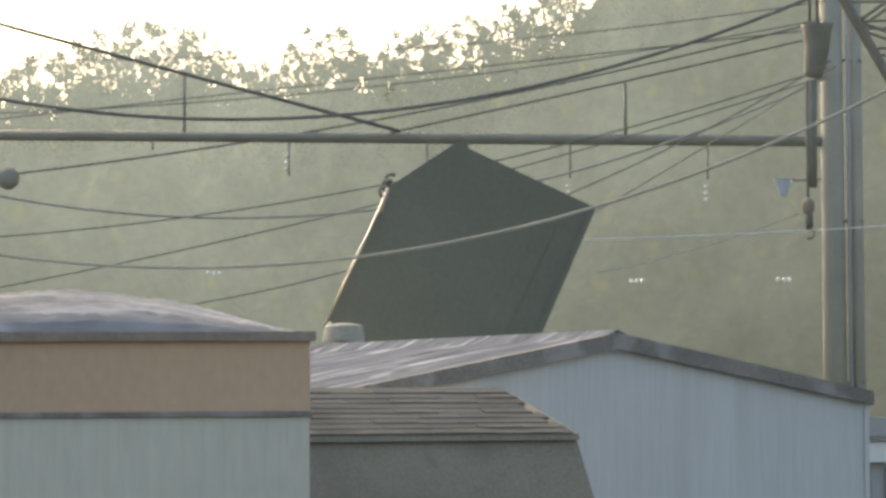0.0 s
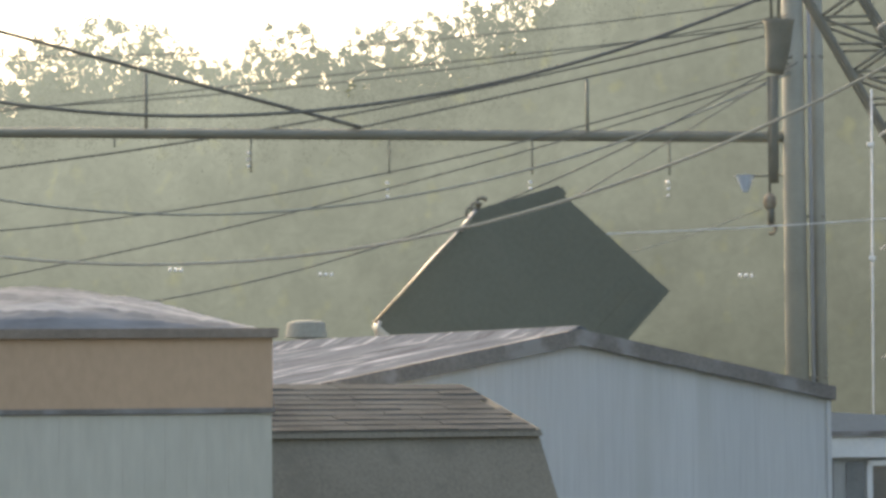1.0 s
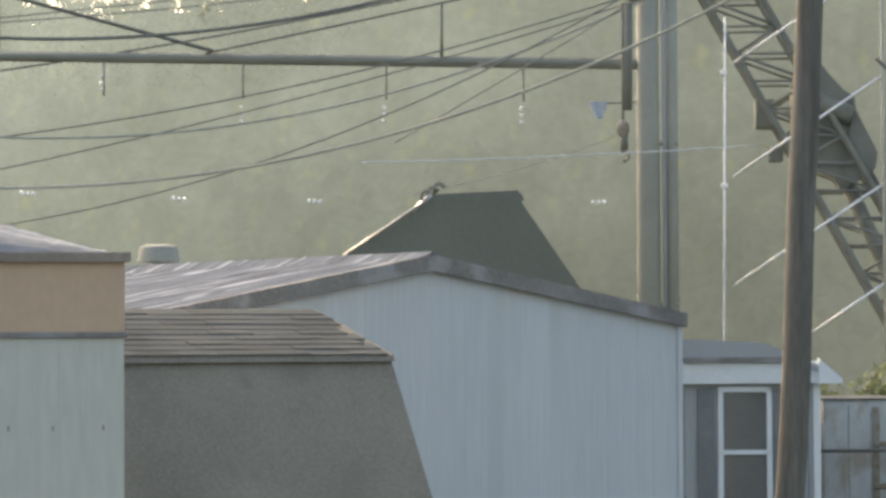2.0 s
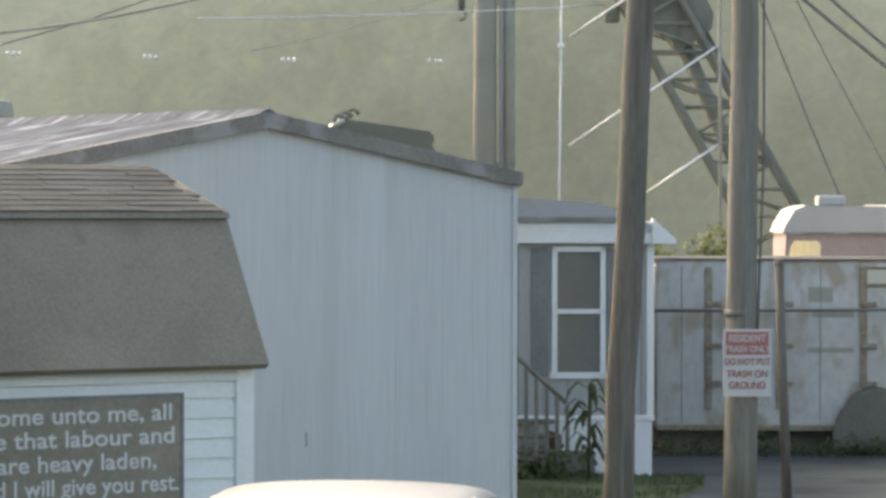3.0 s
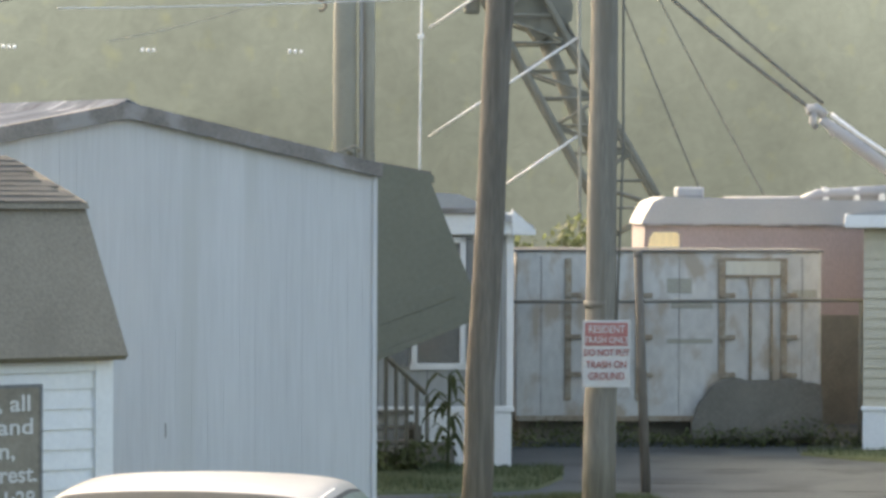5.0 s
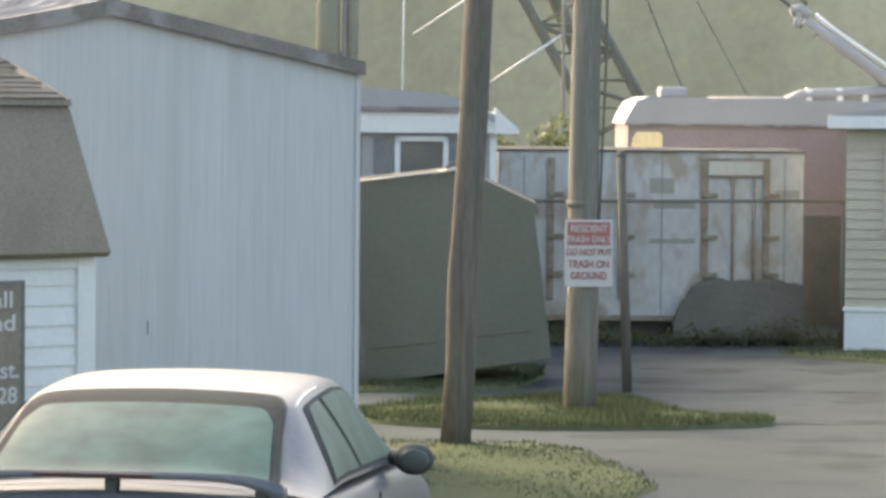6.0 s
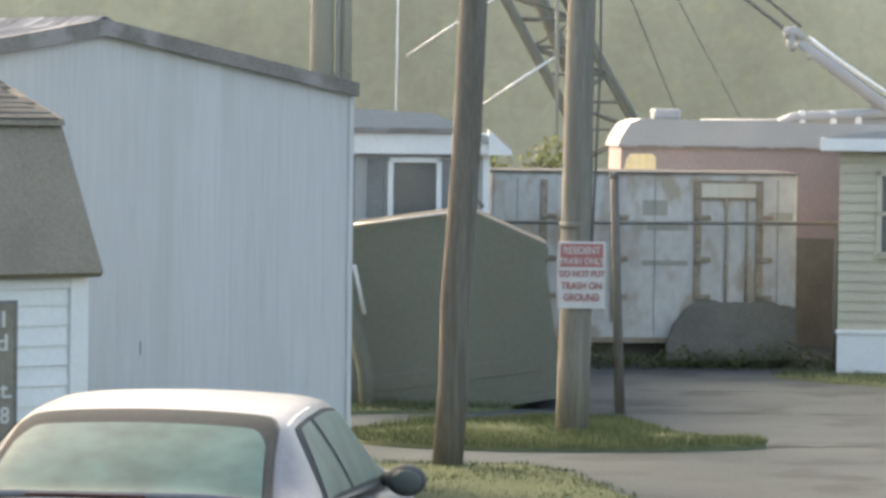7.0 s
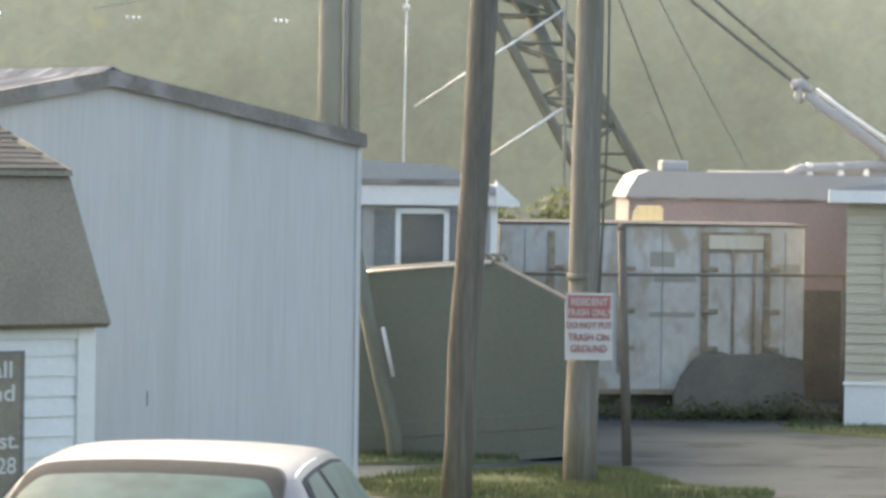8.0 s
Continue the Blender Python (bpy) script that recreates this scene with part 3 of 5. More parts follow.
def poles():
    a = spot(978, 947, 30.0); a.z = 0
    b = spot(1014, 158, 30.0)
    top = a + (b - a) * 2.6
    p1 = utility_pole(a, top, 0.128, 0.1, WOOD, "leaning dark wooden utility pole in the grass")
    a2 = spot(1200, 893, 32.9); a2.z = 0
    b2 = spot(1206, 0, 32.9)
    top2 = a2 + (b2 - a2) * 2.0
    p2 = utility_pole(a2, top2, 0.155, 0.09, WOOD_GREY, "straight grey wooden utility pole carrying a notice")
    part("conduit", tube([Vector((0.13, -0.1, 1.2)), Vector((0.21, -0.02, 3.4)), Vector((0.2, 0.02, 9))], 0.012, 8), CABLE, p2)
    part("tape_band", tube([Vector((0.0, 0, 1.93)), Vector((0.0, 0, 1.99))], 0.144, 16), WOOD_GREY, p2, "pale tape round the pole")
    sg = empty("notice_sign", Matrix.Translation(spot(1212.5, 601, 32.735)) @ pose(0, 0, 0, 0, 0, 2), "white notice with red header about resident trash", "sign")
    w, h = 0.215, 0.305
    part("panel", cube(-w, w, -0.004, 0.012, -h, h, 0.004), SIGN_WHITE, sg)
    part("header", cube(-w + 0.02, w - 0.02, -0.008, -0.003, 0.075, h - 0.02), SIGN_RED, sg, "faded red header")
    for words, z, s, mt in (("RESIDENT", 0.222, 0.095, SIGN_WHITE), ("TRASH ONLY", 0.125, 0.085, SIGN_WHITE), ("DO NOT PUT", 0.01, 0.085, SIGN_RED), ("TRASH ON", -0.1, 0.095, SIGN_RED), ("GROUND", -0.205, 0.095, SIGN_RED)):
        lettering("text_line", words, s, sg, pose(0, -0.01, z), mt, 0.8, 0.001)
    b = spot(1284, 847, 35.8); b.z = -0.03
    t = spot(1268, 425, 35.8)
    gp = empty("guard_post", Matrix.Translation(b), "slim dark weathered post leaning in the verge", "post")
    part("shaft", tube([Vector(), t - b], 0.05, 10, taper=0.042), WOOD, gp)
    part("cap", ball(t - b, 0.05), WOOD, gp)


# ---------------------------------------------------------------- vehicles behind
def rusty_trailer():
    x0, d = (1052 - 784) * K * 43, 43.0
    m = Matrix.Translation((x0, d, 0))
    ob = empty("freight_trailer", m, "rusty white freight trailer with hinged side doors", "trailer")
    L, zb, zt = 3.65, 0.27, 2.3
    part("body", cube(0, L, 0, 2.4, zb, zt, 0.02), TRAILER_WHITE, ob)
    for x in (0.62, 1.47, 2.46, 3.2):
        part("door_bar", cube(x - 0.042, x + 0.042, -0.03, 0.0, zb + 0.25, zt - 0.08, 0.01), RUST, ob, "rusty door post")
        for z in (0.8, 1.25, 1.75):
            part("hinge", cube(x - 0.02, x + 0.16, -0.055, -0.03, z, z + 0.06, 0.01), RUST, ob)
    part("header_plate", cube(2.5, 3.2, -0.02, 0, 2.02, 2.2, 0.008), SIDING_OLD, ob, "faded yellowish header plate")
    part("header_edge", cube(2.46, 3.24, -0.026, 0, 2.19, 2.225, 0.006), RUST, ob, "rusty header edge")
    part("header_edge", cube(2.46, 3.24, -0.026, 0, 1.99, 2.025, 0.006), RUST, ob, "rusty header edge")
    for x in (2.8, 3.05):
        part("lock_rod", tube([(x, -0.04, 0.5), (x, -0.04, 2.0)], 0.018, 6), RUST, ob)
    for a in ((1.8, 2.1, 1.8, 1.98), (1.85, 2.35, 1.62, 1.7), (3.3, 3.6, 1.75, 1.85), (1.8, 2.35, 1.2, 1.26)):
        part("worn_mark", cube(a[0], a[1], -0.004, 0.002, a[2], a[3]), MAST_STEEL, ob, "worn unreadable marking")
    part("roof_sheet", cube(-0.02, L + 0.02, -0.03, 2.42, zt - 0.005, zt + 0.02, 0.006), SHEET_GREY, ob, "grey roof sheet")
    for x in (0.3, 1.0, 1.95, 3.42):
        part("panel_seam", cube(x - 0.004, x + 0.004, -0.008, 0.001, zb + 0.05, zt - 0.06), EDGE_METAL, ob)
    part("bottom_rail", cube(0, L, -0.025, 0.0, zb, zb + 0.07, 0.008), RUST, ob, "rusty bottom rail")
    part("underframe", cube(0.05, L, 0.3, 2.3, 0.0, zb + 0.02), BLACK, ob)
    for x in (2.6, 3.25):
        tyre = bmesh.new()
        bmesh.ops.create_cone(tyre, cap_ends=True, segments=28, radius1=0.4, radius2=0.4, depth=0.26, matrix=pose(x, -0.02, 0.4, 90))
        bmesh.ops.bevel(tyre, geom=[e for e in tyre.edges if len(e.link_faces) == 2 and e.calc_face_angle() > 1], offset=0.05, segments=2, affect="EDGES")
        wheel = part("wheel", tyre, BLACK, ob, "black tyre greyed for haze")
        hub = bmesh.new()
        bmesh.ops.create_cone(hub, cap_ends=True, segments=20, radius1=0.24, radius2=0.2, depth=0.06, matrix=pose(x, -0.16, 0.4, 90))
        part("rim", hub, BLACK, wheel)
    top = [(2.07, 0.1), (2.1, 0.3), (2.18, 0.5), (2.32, 0.68), (2.5, 0.75), (2.75, 0.77), (3.0, 0.775), (3.25, 0.765), (3.45, 0.75), (3.62, 0.73), (3.66, 0.1)]
    ridge = []
    for (xa, za), (xb, zb2) in zip(top, top[1:]):
        for k in range(6):
            x, z = xa + (xb - xa) * k / 6, za + (zb2 - za) * k / 6
            ridge.append((x + 0.02 * noise.noise(Vector((x * 9, z * 9, 0))), max(0.08, z + 0.03 * noise.noise(Vector((x * 7, 3, 0))))))
    ridge.append(top[-1])
    part("fender", prism(ridge, -0.24, -0.05), BLACK, ob, "dark wheel housing greyed for haze")


def fence():
    """Chain-link fence along the freight trailer: a top rail on slim posts with woven wire."""
    d = 42.6
    x0, x1, z0, z1 = (1040 - 784) * K * d, (1668 - 784) * K * d, 1.705, 1.735
    ob = empty("chain_link_fence", Matrix.Translation((x0, d, 0)), "chain-link fence with a dark top rail before the freight trailer", "fence")
    w = x1 - x0
    part("top_rail", tube([(0, 0, z0), (w, 0, z1)], 0.02, 8), CABLE, ob)
    for x in (0.02, 1.02, w - 0.02):
        part("post", tube([(x, 0.02, -0.05), (x, 0.02, z0 + 0.02)], 0.024, 8), DARK_STEEL, ob)
    bm = bmesh.new()
    step, h = 0.075, z0 - 0.05
    n = int((w + h) / step)
    for i in range(n):
        for s in (-1, 1):
            u = -h + i * step
            a, b = max(u, 0.0), min(u + h, w)
            if b - a < 0.02:
                continue
            xa, xb = (a, b) if s > 0 else (w - a, w - b)
            tube([(xa, 0.004 * s, 0.04 + a - u), (xb, 0.004 * s, 0.04 + b - u)], 0.0006, 3, bm)
    tagged(part("woven_wire", bm, MAST_STEEL, ob), "thin galvanized woven wire", kind="stuff")
    rng = random.Random(31)
    lf = bmesh.new()
    x = -0.05
    while x < w:
        tall = 0.1 + 0.12 * (noise.noise(Vector((x * 1.3, 0, 5))) + 0.5)
        leaf_cloud(lf, (x, rng.uniform(-0.1, 0.14), tall * 0.7), (0.12, 0.1, tall), 34, 0.03, rng)
        x += 0.09
    thing("weeds", lf, BUSH, Matrix.Translation((x0, d - 0.12, 0)), "low tangled weeds along the fence foot", "weeds", kind="stuff")


def cracks():
    """Weathered cracks across the lane, darker and a little sunk looking, with ragged edges."""
    rng = random.Random(12)
    for x0, x1, y, wide in ((3.2, 7.2, 38.9, 0.05), (2.6, 7.0, 35.9, 0.05), (3.7, 6.8, 32.35, 0.045), (1.2, 3.6, 36.9, 0.04)):
        bm = bmesh.new()
        n = int((x1 - x0) / 0.06)
        a, b = [], []
        for i in range(n + 1):
            x = x0 + (x1 - x0) * i / n
            yy = y + 0.14 * noise.noise(Vector((x * 0.8, y, 0))) + 0.05 * noise.noise(Vector((x * 4, y, 2)))
            half = wide * max(0.12, 0.5 + 1.3 * noise.noise(Vector((x * 2.1, y, 7)))) * rng.uniform(0.7, 1.2)
            a.append(bm.verts.new((x, yy - half, ground_z(yy) + 0.004)))
            b.append(bm.verts.new((x, yy + half, ground_z(yy) + 0.004)))
        for i in range(n):
            bm.faces.new((a[i], a[i + 1], b[i + 1], b[i]))
        part("crack", bm, CRACK, ground)


def camper():
    d = 47.0
    m = Matrix.Translation(((1276 - 784) * K * d, d, 0))
    ob = empty("camper_van", m, "old camper with white roof and faded maroon side", "camper")
    L = 5.2
    part("body", prism([(0.0, 0.95), (L, 0.95), (L, 2.6), (0.03, 2.6)], 0, 2.2), CAMPER_RED, ob, "faded maroon side")
    part("roof", prism([(-0.02, 2.6), (L, 2.6), (L, 2.9), (1.9, 2.93), (0.3, 2.96), (0.14, 2.9), (0.03, 2.72)], -0.03, 2.23), CAMPER_TOP, ob, "white moulded roof")
    part("window", prism([(0.06, 2.26), (0.48, 2.26), (0.48, 2.46), (0.44, 2.5), (0.14, 2.5), (0.09, 2.42)], -0.02, 0.01), YELLOW_PANE, ob, "window with yellow curtain, backlight put in its colour")
    # dark block stands in for the shadow low on the camper
    part("shade_block", cube(0.02, L, -0.015, 2.18, 0.0, 1.42), BLACK, ob, "dark lower side, shade put in as colour")
    part("roof_vent", cube(0.48, 0.84, 0.4, 0.9, 2.95, 3.09, 0.03), CAMPER_TOP, ob)
    part("drip_rail", cube(0, L, -0.05, -0.02, 2.58, 2.61), EDGE_METAL, ob)
    for x in (1.0, 4.2):
        w = bmesh.new()
        bmesh.ops.create_cone(w, cap_ends=True, segments=24, radius1=0.36, radius2=0.36, depth=0.25, matrix=pose(x, 0.1, 0.36, 90))
        part("wheel", w, BLACK, ob)


def bucket_truck():
    d = 52.0
    base = spot(1740, 318, d)
    ob = empty("bucket_truck", Matrix.Translation((base.x, d, 0)), "white bucket truck with a folded two-section boom", "truck")
    P = lambda a, b: spot(a, b, d) - Vector((base.x, d, 0))
    part("body", cube(-1.2, 4.0, 0.6, 2.8, 0.4, 2.3, 0.05), CAMPER_TOP, ob)
    part("lower_boom", tube([P(1560, 330), P(1585, 318), P(1800, 305)], 0.09, 10), CAMPER_TOP, ob)
    part("rest_rail", tube([P(1420, 326), P(1800, 322)], 0.035, 8), CAMPER_TOP, ob)
    part("upper_boom", tube([P(1592, 183), P(1650, 225), P(1900, 410)], 0.07, 10, taper=0.12), CAMPER_TOP, ob)
    part("boom_hose", tube([P(1610, 175), P(1660, 212), P(1900, 372)], 0.035, 8), BRIGHT_STEEL, ob)
    part("bucket_bracket", tube([P(1566, 168), P(1583, 164), P(1600, 178)], 0.085, 10, taper=0.07), CAMPER_TOP, ob)
    part("bucket_bracket", tube([P(1580, 168), P(1577, 190), P(1585, 198)], 0.06, 10, taper=0.05), CAMPER_TOP, ob)
    part("rag", ball(P(1612, 200), 0.1, (0.6, 0.6, 1.3)), CAMPER_TOP, ob)
    for a in (1600, 1655, 1700):
        part("bracket", cube(-0.05, 0.05, -0.08, 0.08, -0.18, 0.14, 0.02, Matrix.Translation(P(a, 322))), BRIGHT_STEEL, ob)
    for x in (-0.4, 3.0):
        w = bmesh.new()
        bmesh.ops.create_cone(w, cap_ends=True, segments=24, radius1=0.5, radius2=0.5, depth=0.3, matrix=pose(x, 0.7, 0.5, 90))
        part("wheel", w, BLACK, ob)


# ---------------------------------------------------------------- car
def parked_car():
    """Silver sedan seen from behind: lofted body and cabin, glass set into the cabin."""
    g = ground_z(15.5)
    m = Matrix.Translation((-0.912, 14.25, g)) @ pose(0, 0, 0, 0, 0, -8)
    ob = empty("parked_car", m, "silver four-door sedan with a rear spoiler", "car")
    # stations: y, half width, floor, belt height
    st = [(-0.22, 0.66, 0.32, 0.78), (-0.16, 0.8, 0.24, 1.0), (0.0, 0.86, 0.2, 1.045), (0.5, 0.875, 0.18, 1.02), (1.4, 0.88, 0.18, 0.97), (2.6, 0.88, 0.18, 0.93), (3.4, 0.87, 0.2, 0.85), (4.2, 0.82, 0.22, 0.72), (4.5, 0.62, 0.28, 0.58)]
    bm = bmesh.new()
    rings = []
    for y, w, z0, z1 in st:
        prof = [(-w * 0.82, z0), (-w * 0.97, z0 + 0.12), (-w, (z0 + z1) / 2), (-w * 0.965, z1 - 0.09), (-w * 0.88, z1 - 0.015), (-w * 0.45, z1 + 0.02), (0, z1 + 0.03)]
        prof += [(-x, z) for x, z in prof[-2::-1]]
        rings.append([bm.verts.new((x, y, z)) for x, z in prof])
    for a, b in zip(rings, rings[1:]):
        for i in range(len(a) - 1):
            bm.faces.new((a[i + 1], a[i], b[i], b[i + 1]))
        bm.faces.new((a[0], a[-1], b[-1], b[0]))
    bm.faces.new(rings[0])
    bm.faces.new(rings[-1][::-1])
    bmesh.ops.recalc_face_normals(bm, faces=bm.faces[:])
    body = part("body", bm, CAR_PAINT, ob, smooth=True)
    sub = body.modifiers.new("round", "SUBSURF")
    sub.levels = sub.render_levels = 2
    # cabin: one smooth shell from the rear deck over the roof to the scuttle
    ky = [0.2, 0.55, 0.9, 1.2, 1.75, 2.2, 2.68, 3.08]
    fine_y = np.linspace(0.0, 3.3, 331)

    def eased(values):
        v = np.interp(fine_y, ky, values)
        return np.convolve(np.pad(v, 12, mode="edge"), np.ones(25) / 25, mode="valid")

    tops = eased([1.04, 1.2, 1.335, 1.365, 1.378, 1.345, 1.13, 0.93])
    halves = eased([0.66, 0.61, 0.58, 0.575, 0.58, 0.575, 0.62, 0.68])
    belts = eased([1.0, 1.0, 1.0, 0.985, 0.96, 0.94, 0.92, 0.9])

    def shell(y, t):
        """A point of the cabin: y along the car, t from the right belt (0) over the roof (1) to the left belt (2)."""
        side = 1 if t <= 1 else -1
        t = t if t <= 1 else 2 - t
        zt, w, zb = (float(np.interp(y, fine_y, q)) for q in (tops, halves, belts))
        zb = min(zb, zt - 0.015)
        belt, edge = Vector((0.79, 0, zb)), Vector((w + 0.012, 0, zt - min(0.05, (zt - zb) * 0.3)))
        k = [belt, belt.lerp(edge, 0.33) + Vector((0.012, 0, 0)), belt.lerp(edge, 0.7) + Vector((0.012, 0, 0)), edge, Vector((w - 0.05, 0, zt - 0.012)), Vector((w * 0.6, 0, zt + 0.01)), Vector((0, 0, zt + 0.02)), Vector((-w * 0.6, 0, zt + 0.01))]
        f = min(t * 6, 5.999)
        i = int(f)
        u = f - i
        p0, p1, p2, p3 = k[max(i - 1, 0)], k[i], k[i + 1], k[i + 2]
        q = 0.5 * (2 * p1 + (p2 - p0) * u + (2 * p0 - 5 * p1 + 4 * p2 - p3) * u * u + (3 * p1 - p0 - 3 * p2 + p3) * u ** 3)
        return Vector((side * q.x, y, q.z))

    def sheet(name, ys, ts, mat, lift, parent, label="", rows=20, cols=24, corner=0.0):
        """A stretch of the shell, lifted off it: ys and ts give its ends; ys may be a pair of pairs, at either end of ts."""
        (ya, yb), (yc, yd) = ys if isinstance(ys[0], tuple) else (ys, ys)
        bmx = bmesh.new()
        grid = []
        for j in range(cols + 1):
            t = ts[0] + (ts[1] - ts[0]) * j / cols
            y0, y1 = ya + (yc - ya) * j / cols, yb + (yd - yb) * j / cols
            if corner:
                y1 -= corner * max(0.0, 1 - min(j, cols - j) / (cols * 0.12)) ** 2
            row = []
            for i in range(rows + 1):
                y = y0 + (y1 - y0) * i / rows
                p = shell(y, t)
                out = (shell(y, min(t + 0.01, 2)) - shell(y, max(t - 0.01, 0))).cross(shell(y + 0.01, t) - shell(y - 0.01, t))
                out = -out.normalized() if out.dot(p - Vector((0, 1.5, 0.9))) < 0 else out.normalized()
                row.append(bmx.verts.new(p + out * lift))
            grid.append(row)
        for a, b in zip(grid, grid[1:]):
            for i in range(rows):
                bmx.faces.new((a[i], a[i + 1], b[i + 1], b[i])).smooth = True
        return part(name, bmx, mat, parent, label)

    sheet("cabin", (0.1, 3.15), (0, 2), CAR_PAINT, 0.0, ob, "silver roof and pillars", 60, 60)
    seal = sheet("rear_window_seal", (0.2, 1.0), (0.635, 1.365), CAR_TRIM, 0.006, ob, "black window seal", cols=48, corner=0.14)
    sheet("window_border", (0.21, 0.97), (0.65, 1.35), GLASS_BAND, 0.009, seal, "shaded border of the rear window", cols=48, corner=0.14)
    sheet("rear_window", (0.215, 0.8), (0.695, 1.305), CAR_GLASS, 0.013, seal, "dew-fogged rear window", cols=48, corner=0.14)
    sheet("windscreen", (2.32, 3.0), (0.68, 1.32), CAR_GLASS, 0.008, ob)
    for s, (t0, t1), (u0, u1) in ((1, (0.06, 0.46), (0.03, 0.49)), (-1, (1.94, 1.54), (1.97, 1.51))):
        sheet("window_seal", ((0.66, 2.72), (1.02, 2.28)), (u0, u1), CAR_TRIM, 0.005, ob, "black side window seal")
        sheet("side_window", ((0.72, 1.4), (1.07, 1.33)), (t0, t1), CAR_GLASS, 0.01, ob)
        sheet("side_window", ((1.48, 2.62), (1.41, 2.22)), (t0, t1), CAR_GLASS, 0.01, ob)
        mb = ball((s * 0.91, 2.34, 0.955), 0.093, (1.0, 0.6, 0.8), detail=3)
        mir = part("side_mirror", mb, CAR_TRIM, ob, "dark side mirror", smooth=True)
        part("mirror_arm", tube([(s * 0.8, 2.4, 0.955), (s * 0.88, 2.36, 0.955)], 0.036, 8), CAR_TRIM, mir)
        part("mirror_glass", ball((s * 0.912, 2.297, 0.955), 0.07, (1.0, 0.3, 0.74), detail=3), MIRROR_GLASS, mir, "fogged mirror glass", smooth=True)
        part("tail_lamp", cube(s * 0.62 - 0.18, s * 0.62 + 0.18, -0.2, -0.1, 0.66, 0.84, 0.03), LAMP_RED, ob)
        for y in (0.75, 3.5):
            w = bmesh.new()
            bmesh.ops.create_cone(w, cap_ends=True, segments=28, radius1=0.31, radius2=0.31, depth=0.2, matrix=pose(s * 0.79, y, 0.31, 0, 90))
            wheel = part("wheel", w, BLACK, ob)
            hb = bmesh.new()
            bmesh.ops.create_cone(hb, cap_ends=True, segments=20, radius1=0.19, radius2=0.17, depth=0.03, matrix=pose(s * 0.9, y, 0.31, 0, 90))
            part("rim", hb, CHROME, wheel)
        part("door_seam", tube([(s * 0.885, 1.45, 0.4), (s * 0.872, 1.45, 0.9)], 0.006, 4), CAR_TRIM, ob)
    part("roof_strip", tube([shell(y, 0.56) for y in (0.95, 1.1, 1.25, 1.4, 1.55)], 0.004, 6), BRIGHT_STEEL, ob)
    # spoiler on three feet
    sp = bmesh.new()
    n = 18
    ring = []
    for i in range(n + 1):
        u = -1 + 2 * i / n
        x = 0.68 * u
        drop, deep = 0.045 * abs(u) ** 6, 0.05 * abs(u) ** 5
        ring.append([sp.verts.new((x, y + 0.05 * u * u, z - drop)) for y, z in ((-0.13, 1.105 - deep), (0.03, 1.085 - deep), (0.03, 1.1), (-0.12, 1.13))])
    for a, b in zip(ring, ring[1:]):
        for j in range(4):
            sp.faces.new((a[j], a[(j + 1) % 4], b[(j + 1) % 4], b[j]))
    sp.faces.new(ring[0])
    sp.faces.new(ring[-1][::-1])
    bmesh.ops.recalc_face_normals(sp, faces=sp.faces[:])
    spoiler = part("spoiler", sp, CAR_PAINT, ob, smooth=True)
    for x in (-0.6, 0, 0.6):
        part("spoiler_foot", cube(x - 0.025, x + 0.025, -0.08, 0.0, 1.03, 1.1, 0.008), CAR_TRIM, spoiler)
    part("brake_lamp", cube(-0.3, 0.18, -0.136, -0.115, 1.108, 1.122, 0.003), LAMP_RED, spoiler, "dark brake lamp strip")
    bd = bmesh.new()
    bmesh.ops.create_cone(bd, cap_ends=True, segments=24, radius1=0.05, radius2=0.045, depth=0.02, matrix=pose(0, -0.215, 0.97, 80))
    part("badge", bd, CHROME, ob, "round chrome badge")
    part("bumper", cube(-0.8, 0.8, -0.3, -0.1, 0.3, 0.58, 0.06), CAR_PAINT, ob)


